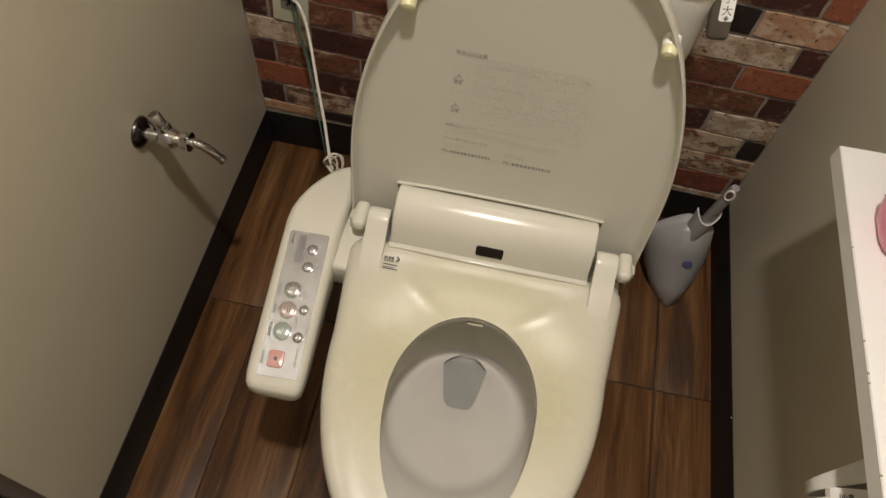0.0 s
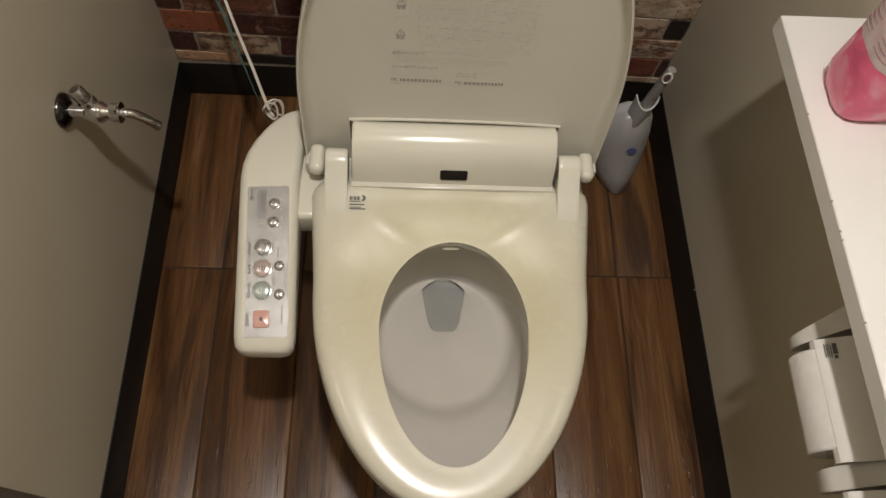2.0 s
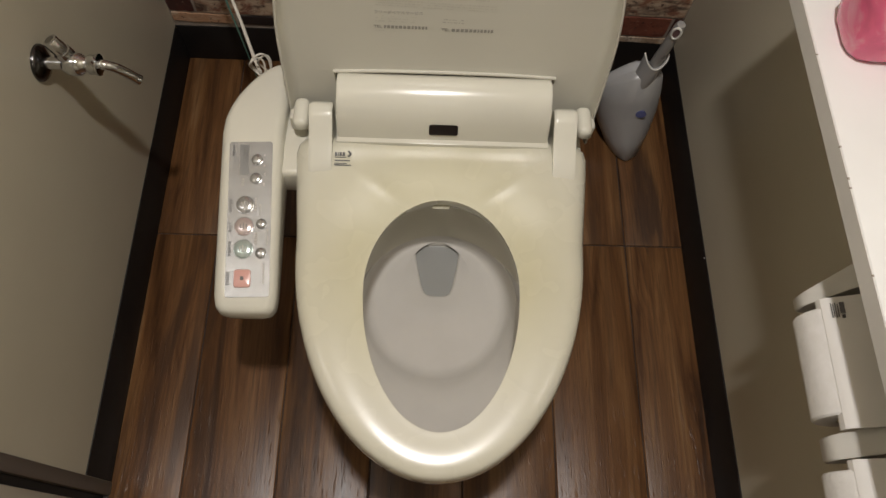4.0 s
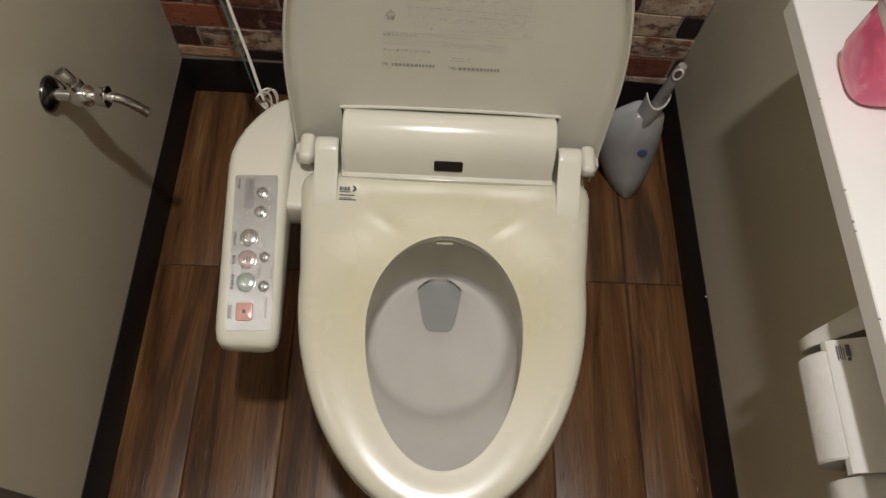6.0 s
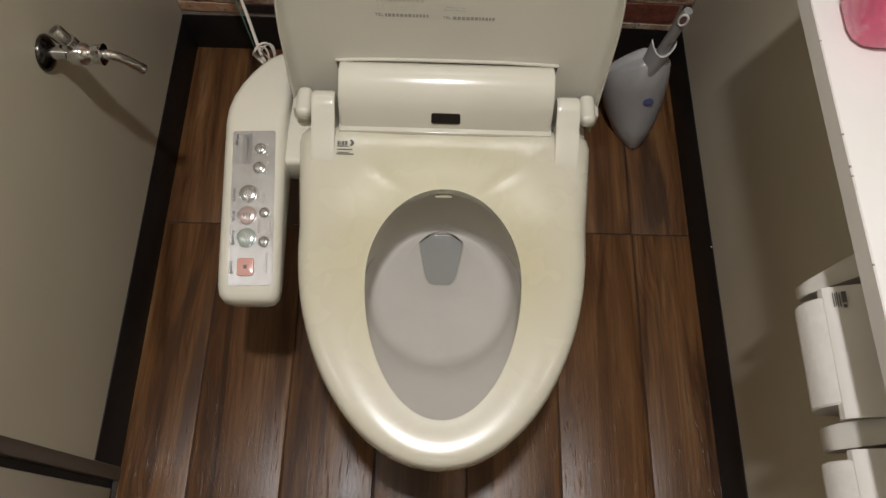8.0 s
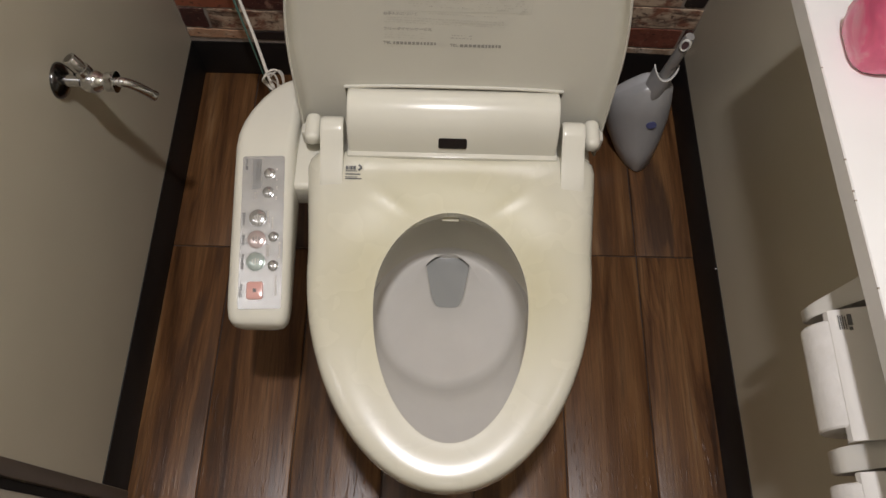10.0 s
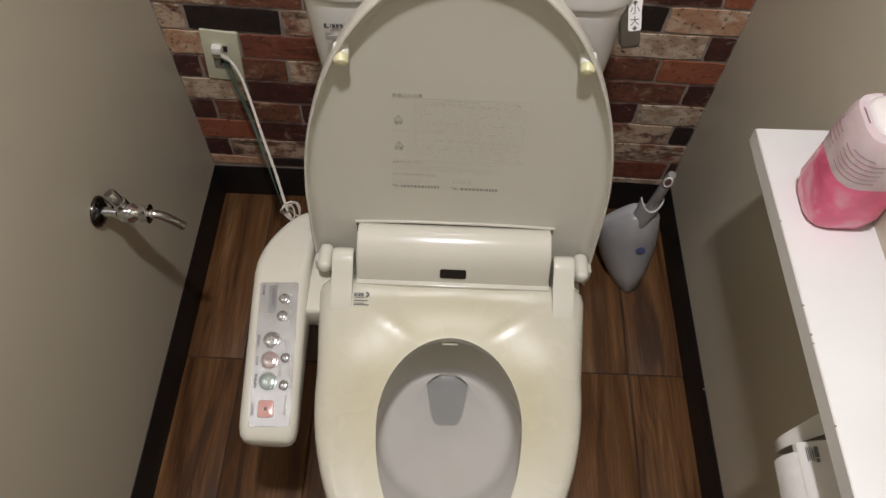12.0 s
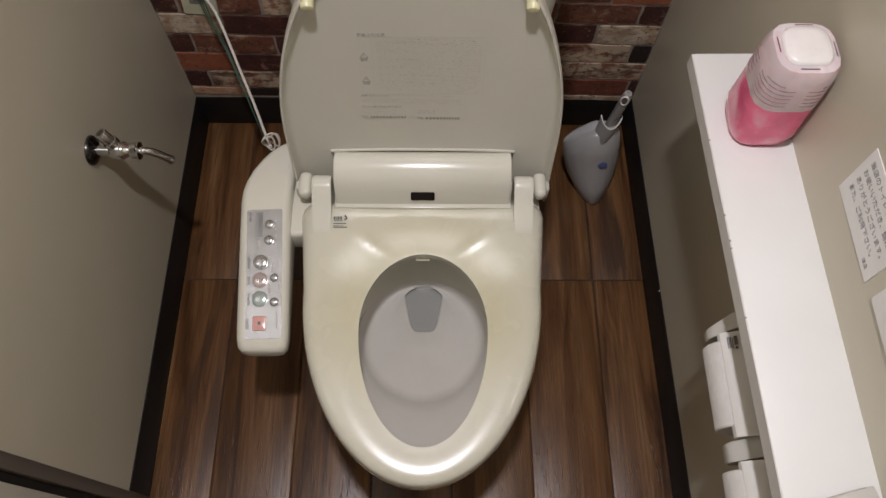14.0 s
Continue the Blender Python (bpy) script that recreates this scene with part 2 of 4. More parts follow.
M_CAPTOP = mottled("milky_white_cap_top", (0.76, 0.72, 0.70), (0.82, 0.78, 0.765), 40.0, 0.3)
M_SLIT = plain("dark_slit", (0.16, 0.09, 0.09), 0.6)
M_CAPSLIT = plain("shaded_cap_slit", (0.30, 0.19, 0.20), 0.6)
M_CHIP = plain("bare_board", (0.30, 0.26, 0.21), 0.8)
M_JAMB = mottled("taupe_metal_frame", (0.135, 0.115, 0.10), (0.16, 0.14, 0.12), 8.0, 0.38, 0.2)
M_BLACK = plain("black_gasket", (0.008, 0.008, 0.008), 0.6)
M_DOOR = mottled("off_white_door", (0.60, 0.57, 0.49), (0.65, 0.62, 0.54), 4.0, 0.35)
M_WATER, _nt, _b = material("still_water", 0.03)
_b.inputs["Base Color"].default_value = (0.315, 0.317, 0.303, 1)
M_GLOW = emitter("lamp_diffuser", (1.0, 0.91, 0.78), 6.0)

BRICKS = {
    "beige": brick_material("beige_brick", (0.33, 0.22, 0.145), (0.45, 0.33, 0.22), (0.58, 0.48, 0.37), 0.6, 0.30, 0.1),
    "tan": brick_material("tan_brick", (0.43, 0.23, 0.13), (0.50, 0.31, 0.19), (0.58, 0.44, 0.32), 0.35, 0.15, 0.1),
    "mixed": brick_material("mixed_brick", (0.15, 0.055, 0.034), (0.27, 0.12, 0.07), (0.50, 0.38, 0.27), 0.75, 0.85, 0.3),
    "brown": brick_material("brown_brick", (0.11, 0.04, 0.025), (0.20, 0.075, 0.042), (0.34, 0.22, 0.14), 0.25, 0.7, 0.4),
    "orange": brick_material("orange_brick", (0.25, 0.075, 0.036), (0.31, 0.102, 0.052), (0.40, 0.18, 0.10), 0.0, 0.15, 0.2),
    "red": brick_material("red_brick", (0.145, 0.042, 0.025), (0.215, 0.068, 0.04), (0.30, 0.14, 0.09), 0.05, 0.6, 0.35),
    "dark": brick_material("dark_red_brick", (0.042, 0.014, 0.012), (0.085, 0.025, 0.018), (0.24, 0.13, 0.09), 0.1, 0.6, 0.5),
    "black": brick_material("burnt_brick", (0.011, 0.007, 0.006), (0.022, 0.013, 0.011), (0.06, 0.035, 0.028), 0.0, 0.2, 0.15),
}

# ---------------------------------------------------------------- mesh tools


def link(name, bm, mat, parent=None, label="", smooth=True, angle=35):
    me = bpy.data.meshes.new(name)
    bmesh.ops.recalc_face_normals(bm, faces=bm.faces)
    bm.to_mesh(me)
    bm.free()
    me.materials.append(mat)
    if smooth:
        me.shade_smooth()
        me.set_sharp_from_angle(angle=radians(angle))
    ob = new(name, me)
    if parent:
        ob.parent = parent
    if label:
        tagged(ob, label)
    return ob


def part(name, bm, mat, parent, label="", smooth=True, angle=35):
    return link(name, bm, mat, parent, label, smooth, angle)


def thing(name, label, category, at=(0, 0, 0), group="", kind="", turn=0):
    ob = new(name)
    ob.matrix_basis = pose(*at, 0, 0, turn)
    return tagged(ob, label, category, group, kind)


def box(bm, x0, x1, y0, y1, z0, z1, bevel=0.0, segs=2, m=None):
    made = bmesh.ops.create_cube(bm, size=1.0)["verts"]
    bmesh.ops.transform(bm, matrix=Matrix.LocRotScale(((x0 + x1) / 2, (y0 + y1) / 2, (z0 + z1) / 2), None, (abs(x1 - x0), abs(y1 - y0), abs(z1 - z0))), verts=made)
    if bevel:
        edges = list({e for v in made for e in v.link_edges})
        res = bmesh.ops.bevel(bm, geom=edges, offset=bevel, segments=segs, profile=0.5, affect="EDGES")
        made = list({v for f in res["faces"] for v in f.verts} | {v for v in made if v.is_valid})
        made = list({v for f in {f for v in made for f in v.link_faces} for v in f.verts})
    if m is not None:
        bmesh.ops.transform(bm, matrix=m, verts=made)
    return bm


def boxes(*args, **kw):
    return box(bmesh.new(), *args, **kw)


def loft(rings, cap_start=True, cap_end=True, closed=True, bm=None):
    """A skin through rings of equally many points."""
    bm = bm or bmesh.new()
    vs = [[bm.verts.new(p) for p in ring] for ring in rings]
    n = len(vs[0])
    for a, b in zip(vs, vs[1:]):
        for i in range(n if closed else n - 1):
            j = (i + 1) % n
            bm.faces.new((a[i], a[j], b[j], b[i]))
    if cap_start:
        bm.faces.new(list(reversed(vs[0])))
    if cap_end:
        bm.faces.new(vs[-1])
    return bm


def tube(path, radii, n=12, bm=None, caps=True):
    """A round tube along a path; radii: one number or one for each point."""
    path = [Vector(p) for p in path]
    if not hasattr(radii, "__len__"):
        radii = [radii] * len(path)
    rings = []
    up = Vector((0.13, 0.21, 1)).normalized()
    for i, p in enumerate(path):
        d = (path[min(i + 1, len(path) - 1)] - path[max(i - 1, 0)])
        d = d.normalized() if d.length > 1e-9 else Vector((0, 0, 1))
        s = d.cross(up)
        if s.length < 1e-4:
            s = d.cross(Vector((1, 0, 0)))
        s.normalize()
        u = s.cross(d)
        up = u
        rings.append([p + (s * math.cos(2 * math.pi * k / n) + u * math.sin(2 * math.pi * k / n)) * radii[i] for k in range(n)])
    return loft(rings, caps, caps, True, bm)


def smooth_path(points, steps=8):
    """Catmull-Rom through the points."""
    p = [Vector(q) for q in points]
    p = [p[0] * 2 - p[1]] + p + [p[-1] * 2 - p[-2]]
    out = []
    for i in range(1, len(p) - 2):
        for k in range(steps):
            t = k / steps
            a, b, c, d = p[i - 1], p[i], p[i + 1], p[i + 2]
            out.append(0.5 * (2 * b + (c - a) * t + (2 * a - 5 * b + 4 * c - d) * t * t + (3 * b - a - 3 * c + d) * t ** 3))
    out.append(p[-2])
    return out


def turned(profile, m=None, n=24, bm=None):
    """A lathe shape about z from (radius, height) pairs, moved by m."""
    rings = [[Vector((r * math.cos(2 * math.pi * k / n), r * math.sin(2 * math.pi * k / n), z)) for k in range(n)] for r, z in profile]
    if m is not None:
        rings = [[m @ v for v in ring] for ring in rings]
    return loft(rings, True, True, True, bm)


def rounded_rect(w, h, r, n=6):
    """Corner-rounded outline round the origin, anticlockwise."""
    out = []
    for cx, cy, a0 in ((w / 2 - r, h / 2 - r, 0), (-w / 2 + r, h / 2 - r, 90), (-w / 2 + r, -h / 2 + r, 180), (w / 2 - r, -h / 2 + r, 270)):
        for k in range(n + 1):
            a = radians(a0 + 90 * k / n)
            out.append((cx + r * math.cos(a), cy + r * math.sin(a)))
    return out


def slab(outline, m, z0, z1, soft=0.0):
    """A plate from a flat outline in m's own xy plane, from z0 to z1 with a softened top edge."""
    cx = sum(p[0] for p in outline) / len(outline)
    cy = sum(p[1] for p in outline) / len(outline)
    w = max(abs(p[0] - cx) for p in outline)

    def ring(z, inset):
        f = 1 - inset / w
        return [m @ Vector((cx + (x - cx) * f, cy + (y - cy) * f, z)) for x, y in outline]
    rings = [ring(z0, 0)]
    if soft:
        rings += [ring(z1 - soft, 0), ring(z1 - soft * 0.3, soft * 0.3), ring(z1, soft)]
    else:
        rings += [ring(z1, 0)]
    return loft(rings)


def bars_mesh(rects, m, thick=0.00012):
    bm = bmesh.new()
    for x0, y0, x1, y1 in rects:
        box(bm, x0, x1, y0, y1, 0, thick, m=m)
    return bm


def text_part(name, body, size, m, mat, parent, label=""):
    cu = bpy.data.curves.new(name, "FONT")
    cu.body, cu.size, cu.extrude = body, size, 0.00015
    cu.align_x, cu.align_y = "LEFT", "CENTER"
    tmp = bpy.data.objects.new(name, cu)
    scene.collection.objects.link(tmp)
    bpy.context.view_layer.update()
    me = bpy.data.meshes.new_from_object(tmp.evaluated_get(bpy.context.evaluated_depsgraph_get()))
    bpy.data.objects.remove(tmp)
    me.transform(m)
    me.materials.clear()
    me.materials.append(mat)
    ob = new(name, me)
    ob.parent = parent
    if label:
        tagged(ob, label)
    return ob


# ---------------------------------------------------------------- room
XL, XR, XR2, YF, ZC = -0.551, 0.497, 0.506, -2.60, 2.36
rnd = random.Random(4)


def structure(name, label, bm, mat, smooth=False):
    ob = link(name, bm, mat, None, "", smooth)
    return tagged(ob, label, name.split("_")[0], kind="structure")


floor = structure("floor", "dark walnut-look plank floor with dark recessed joints", boxes(-0.75, 0.75, YF - 0.1, 0.12, -0.12, -0.003), M_GROUT)
wall_back = structure("wall_back", "back wall papered with an old-brick print", boxes(-0.75, 0.75, 0.0, 0.12, -0.003, ZC), M_MORTAR)
wall_left = structure("wall_left", "smooth beige panelled side wall", boxes(XL - 0.12, XL, -0.9015, 0.0, -0.003, ZC), M_WALL)
wall_side = structure("wall_side", "beige panel in front of the door", boxes(XL - 0.12, XL, YF, -1.763, -0.003, ZC), M_WALL)
wall_header = structure("wall_header", "beige panel above the door", boxes(XL - 0.12, XL, -1.763, -0.9015, 2.05, ZC), M_WALL)


def right_wall():
    bm = bmesh.new()
    y1 = YF
    x1 = XR + (XR2 - XR) * (y1 / -0.93)
    low = [(XR, 0, -0.003), (x1, y1, -0.003), (0.75, y1, -0.003), (0.75, 0, -0.003)]
    return loft([[Vector(p) for p in low], [Vector((p[0], p[1], ZC)) for p in low]], bm=bm)


wall_right = structure("wall_right", "smooth beige panelled side wall", right_wall(), M_WALL)
wall_front = structure("wall_front", "plain beige wall behind the camera", boxes(-0.75, 0.75, YF - 0.1, YF, -0.003, ZC), M_WALL)
ceiling = structure("ceiling", "plain off-white ceiling", boxes(-0.75, 0.75, YF - 0.1, 0.12, ZC, ZC + 0.1), M_CEIL)


def baseboard(name, bm):
    return tagged(link(name, bm, M_SKIRT), "dark brown vinyl skirting along the wall foot", "baseboard", kind="structure")


SK = 0.105
baseboard("baseboard_back", boxes(XL + 0.002, XR - 0.002, -0.002, 0.0, -0.003, SK, 0.0006))
baseboard("baseboard_left", boxes(XL, XL + 0.002, -0.9005, 0.0, -0.003, SK, 0.0006))
bm = bmesh.new()
box(bm, -0.002, 0, YF, 0.0, -0.003, SK, 0.0006, m=Matrix.Translation((XR, 0, 0)) @ Matrix.Rotation(math.atan((XR2 - XR) / 0.93), 4, "Z"))
board = baseboard("baseboard_right", bm)
scuff = link("scuff", boxes(0.4975, 0.5000, -0.4975, -0.4955, SK - 0.0008, SK + 0.0006, 0.0003), M_PAPER, board, "small white scuff")

# door in the left wall, in front of the panel's end
door = thing("door_1", "off-white door leaf in a taupe metal frame", "door", (XL, -1.3, 0), kind="structure")
part("door_frame", boxes(-0.06, 0.004, 0.3765, 0.3985, -0.003, 2.05, 0.0025), M_JAMB, door, "taupe metal jamb")
part("door_frame", boxes(-0.06, 0.004, -0.46, -0.43, -0.003, 2.05, 0.0025), M_JAMB, door, "taupe metal jamb")
part("gasket", boxes(-0.05, -0.008, 0.363, 0.3765, -0.003, 2.045), M_BLACK, door, "black rubber gasket")
part("leaf", boxes(-0.045, -0.004, -0.43, 0.363, 0.008, 2.04, 0.002), M_DOOR, door)
part("threshold", boxes(-0.06, -0.008, -0.43, 0.363, -0.003, 0.004), M_JAMB, door)
baseboard("baseboard_front", boxes(XL, XR, YF, YF + 0.0065, -0.003, SK, 0.0006))

# ceiling downlight
light = thing("downlight", "round recessed ceiling downlight, switched on", "ceiling light", (LAMP[0], LAMP[1], ZC), group="ceiling downlights")
part("trim_ring", turned([(0.058, 0), (0.075, 0), (0.075, -0.008), (0.066, -0.012), (0.058, -0.004)]), M_BUMP, light)
part("diffuser", turned([(0.001, 0), (0.057, 0), (0.057, -0.002), (0.001, -0.002)]), M_GLOW, light)
copy_thing(light, pose(LAMP_FRONT[0], LAMP_FRONT[1], ZC))

# ---------------------------------------------------------------- toilet
SEAT_Z = 0.434


def outer_half(y):
    if y < -0.62:
        u = (y + 0.62) / 0.313
        return 0.198 * math.sqrt(max(0.0, 1 - u * u))
    return 0.198 + 0.009 * min(1.0, (y + 0.62) / 0.13)


CY = -0.70


def outer_point(k, n):
    """Evenly turned points of the seat's outer outline, with rounded back corners at y = -0.468."""
    a = 2 * math.pi * k / n
    c, s = math.cos(a), math.sin(a)
    lo, hi = 0.0, 0.5
    for _ in range(40):
        mid = (lo + hi) / 2
        x, y = mid * c, CY + mid * s
        inside = y < -0.468 and y > -0.933 and abs(x) < outer_half(y)
        if inside and y > -0.493:
            dy, dx = y + 0.493, abs(x) - (outer_half(y) - 0.025)
            if dx > 0 and dx * dx + dy * dy > 0.025 ** 2:
                inside = False
        lo, hi = (mid, hi) if inside else (lo, mid)
    return lo * c, CY + lo * s


def hole_point(k, n, grow=0.0):
    a = 2 * math.pi * k / n
    c, s = math.cos(a), math.sin(a)
    # centre of the egg lies 1 cm behind the seat's own centre
    lo, hi = 0.0, 0.5
    for _ in range(40):
        mid = (lo + hi) / 2
        x, y = mid * c, CY + mid * s
        ay = (0.1265 if y > -0.69 else 0.186) + grow
        inside = ((x - 0.002) / (0.1035 + grow)) ** 2 + ((y + 0.69) / ay) ** 2 < 1
        lo, hi = (mid, hi) if inside else (lo, mid)
    return lo * c, CY + lo * s


def deck(y, x=0.0):
    """Height of the seat's top: it rises towards the hinges, more at the sides, and falls a little to the front."""
    t, u = y + 0.615, -0.74 - y
    rise = 0.135 * (math.sqrt(t * t + 0.0007) + t) / 2
    fall = 0.056 * (math.sqrt(u * u + 0.0009) + u) / 2
    side = min(1.0, max(0.0, (abs(x) - 0.05) / 0.09))
    back = min(1.0, max(0.0, (y + 0.63) / 0.09))
    return SEAT_Z + rise - fall + 0.0045 * side * side * (3 - 2 * side) * back * back * (3 - 2 * back)


def seat_mesh(n=160):
    rings = []
    out = [outer_point(k, n) for k in range(n)]
    hol = [hole_point(k, n) for k in range(n)]
    # fraction from the outer edge to the hole, drop below the deck
    prof = [(0.06, 0.048), (0.0, 0.040), (0.0, 0.027), (0.012, 0.019), (0.04, 0.0115), (0.08, 0.0068), (0.13, 0.0036), (0.19, 0.0016), (0.25, 0.0006), (0.32, 0.0001), (0.40, 0.0), (0.48, 0.0002), (0.56, 0.0007), (0.64, 0.0014), (0.72, 0.0022), (0.80, 0.0030), (0.87, 0.0036), (0.92, 0.0040), (0.970, 0.0043), (1.0, 0.0046), (0.9985, 0.0100), (0.988, 0.016), (0.955, 0.029), (0.940, 0.034), (0.92, 0.036), (0.90, 0.037)]
    for f, d in prof:
        ring = []
        for (ox, oy), (hx, hy) in zip(out, hol):
            x, y = ox + (hx - ox) * f, oy + (hy - oy) * f
            # a low ridge that runs from the hinge arms towards the hole
            ax_, ay_ = abs(x) - 0.125, y + 0.520
            along, across = (-ax_ * 0.84 - ay_ * 0.55), (ax_ * 0.55 - ay_ * 0.84)
            ridge = 0.0014 * math.exp(-(across / 0.0055) ** 2) * math.exp(-((along - 0.030) / 0.046) ** 2)
            k = min(1.0, max(0.4, math.hypot(ox - hx, oy - hy) / 0.105))
            drop = d * k if d < 0.012 else d
            ring.append(Vector((x, y, deck(y, x) - drop + ridge * min(1.0, 4 * (1 - f)) * (1.0 if 0.02 < f < 0.97 else 0.0))))
        rings.append(ring)
    rings.append(rings[0])
    return loft(rings[:-1] + [[v.copy() for v in rings[0]]], False, False)


def bowl_mesh(n=96):
    """Pedestal, rim and inside of the bowl as one skin, from the foot up over the rim and down into the trap."""
    rings = []

    def foot(k, sx, y0, y1, z, p=2.6):
        a = 2 * math.pi * k / n
        c, s = math.cos(a), math.sin(a)
        cx = math.copysign(abs(c) ** (2 / p), c) * sx
        cy = (y0 + y1) / 2 + math.copysign(abs(s) ** (2 / p), s) * (y1 - y0) / 2
        return Vector((cx, cy, z))
    for sx, y0, y1, z in ((0.105, -0.68, -0.10, 0.0), (0.11, -0.685, -0.09, 0.012), (0.105, -0.70, -0.08, 0.08), (0.112, -0.76, -0.06, 0.15), (0.130, -0.84, -0.05, 0.215), (0.150, -0.885, -0.05, 0.265), (0.166, -0.903, -0.05, 0.32), (0.175, -0.910, -0.05, 0.375), (0.173, -0.908, -0.05, 0.392), (0.164, -0.902, -0.06, 0.397)):
        rings.append([foot(k, sx, y0, y1, z) for k in range(n)])
    for grow, z in ((0.022, 0.397), (0.017, 0.393), (0.0155, 0.380), (0.017, 0.34), (0.017, 0.31)):
        rings.append([Vector((*hole_point(k, n, grow), z)) for k in range(n)])

    def egg(k, hw, yb, yf, z, cy=-0.655):
        a = 2 * math.pi * k / n
        c, s = math.cos(a), math.sin(a)
        return Vector((hw * c, cy + s * ((yb - cy) if s > 0 else (cy - yf)), z))
    for hw, yb, yf, z in ((0.118, -0.548, -0.868, 0.301), (0.1170, -0.5445, -0.845, 0.296), (0.1155, -0.544, -0.818, 0.2885), (0.1140, -0.5445, -0.795, 0.281), (0.1125, -0.545, -0.783, 0.2745), (0.1095, -0.545, -0.7725, 0.2640), (0.1035, -0.545, -0.763, 0.2562), (0.094, -0.545, -0.752, 0.2540), (0.084, -0.5452, -0.725, 0.2533), (0.062, -0.5455, -0.685, 0.2520)):
        rings.append([egg(k, hw, yb, yf, z) for k in range(n)])

    def trap(k, grow, z):
        a = 2 * math.pi * k / n
        c, s = math.cos(a), math.sin(a)
        p = 5.0
        v = math.copysign(abs(s) ** (2 / p), s)
        u = math.copysign(abs(c) ** (2 / p), c)
        return Vector((u * (0.0300 + 0.0085 * v + grow), -0.5910 + v * (0.0445 + grow), z))
    for grow, z in ((0.004, 0.2510), (0.0015, 0.2500), (0.0, 0.247), (-0.002, 0.22), (-0.006, 0.19)):
        rings.append([trap(k, grow, z) for k in range(n)])
    return loft(rings)


toilet = thing("toilet", "ivory toilet with raised lid, yellowed washing seat and side control arm", "toilet", (0, 0, 0))
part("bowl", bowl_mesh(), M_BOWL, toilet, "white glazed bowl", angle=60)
bm = bmesh.new()
loft([[Vector((0.0385 * c_, -0.5910 + 0.0445 * s_, 0.2405)) for c_, s_, s in ((1.0, 1, 0), (-1.0, 1, 0), (-0.6, -1, 0), (0.6, -1, 0))]], True, False, bm=bm)
part("water", bm, M_WATER, toilet, "still water in the trap", False)
seat = part("seat", seat_mesh(), M_SEAT, toilet, "yellowed ivory seat", angle=60)

# rear body of the washing unit, under lid and cover
rings = []
for z, w, y0, y1 in ((0.395, 0.195, -0.50, -0.31), (0.405, 0.203, -0.50, -0.305), (0.418, 0.203, -0.495, -0.305), (0.425, 0.195, -0.485, -0.31)):
    rings.append([Vector((x * 2 * w, (y0 + y1) / 2 + y * (y1 - y0), z)) for x, y in rounded_rect(1, 1, 0.12)])
part("rear_body", loft(rings), M_IVORY, toilet)


def cover_mesh():
    """The rounded nozzle cover between the hinge arms."""
    prof = [(-0.400, 0.500), (-0.412, 0.5125), (-0.424, 0.5190), (-0.434, 0.5180), (-0.445, 0.5135), (-0.455, 0.5065), (-0.4635, 0.4965), (-0.470, 0.484), (-0.475, 0.470), (-0.4790, 0.456), (-0.4815, 0.444), (-0.482, 0.432), (-0.42, 0.430)]
    rings = []
    for x, f in ((-0.1465, 0.965), (-0.1455, 0.99), (-0.143, 1.0), (0.143, 1.0), (0.1455, 0.99), (0.1465, 0.965)):
        rings.append([Vector((x, -0.435 + (y + 0.435) * f, 0.47 + (z - 0.47) * f)) for y, z in prof])
    return loft(rings)


cover = part("nozzle_cover", cover_mesh(), M_IVORY, toilet, "rounded ivory nozzle cover", angle=40)
mm = Matrix.Translation((0.0, -0.4735, 0.4745)) @ Matrix.Rotation(radians(64), 4, "X")
# added splash wall behind the hole, under the seat; shade is in its colour
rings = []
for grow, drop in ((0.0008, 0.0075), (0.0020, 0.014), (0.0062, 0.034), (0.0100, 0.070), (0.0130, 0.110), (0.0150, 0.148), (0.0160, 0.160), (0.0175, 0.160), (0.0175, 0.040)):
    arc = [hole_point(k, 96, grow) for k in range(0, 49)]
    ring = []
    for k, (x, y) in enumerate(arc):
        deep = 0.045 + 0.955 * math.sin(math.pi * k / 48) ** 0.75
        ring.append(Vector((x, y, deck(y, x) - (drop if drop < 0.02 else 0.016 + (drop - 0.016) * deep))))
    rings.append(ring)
part("splash_wall", loft(rings, False, False, False), M_SPLASH, toilet, "ivory splash wall under the seat, shade in its colour", angle=60)
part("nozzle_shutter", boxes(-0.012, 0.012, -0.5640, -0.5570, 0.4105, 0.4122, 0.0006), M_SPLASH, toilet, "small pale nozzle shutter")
part("sensor_window", slab(rounded_rect(0.040, 0.0165, 0.003), mm, -0.002, 0.0012), M_DARK, cover, "dark sensor window")
bm = boxes(-0.149, 0.149, -0.4860, -0.466, 0.438, 0.4565, 0.002)
part("sill", bm, M_IVORY, toilet)


def arm_mesh(s):
    """A hinge arm: a bar that comes forward from the hinge and runs out on the seat."""
    x0, x1 = s * 0.1528, s * 0.1846
    prof = [(-0.438, 0.455), (-0.438, 0.478), (-0.441, 0.486), (-0.448, 0.4905), (-0.457, 0.4905), (-0.466, 0.486), (-0.480, 0.4755), (-0.497, 0.4665), (-0.510, 0.4600), (-0.522, 0.4545), (-0.530, 0.4500), (-0.537, 0.4440), (-0.520, 0.428), (-0.45, 0.430)]
    rings = []
    for x, f in ((x0, 0.94), (x0 + s * 0.002, 0.985), (x0 + s * 0.005, 1.0), (x1 - s * 0.005, 1.0), (x1 - s * 0.002, 0.985), (x1, 0.94)):
        rings.append([Vector((x, -0.47 + (y + 0.47) * f, 0.465 + (z - 0.465) * f)) for y, z in prof])
    return loft(rings)


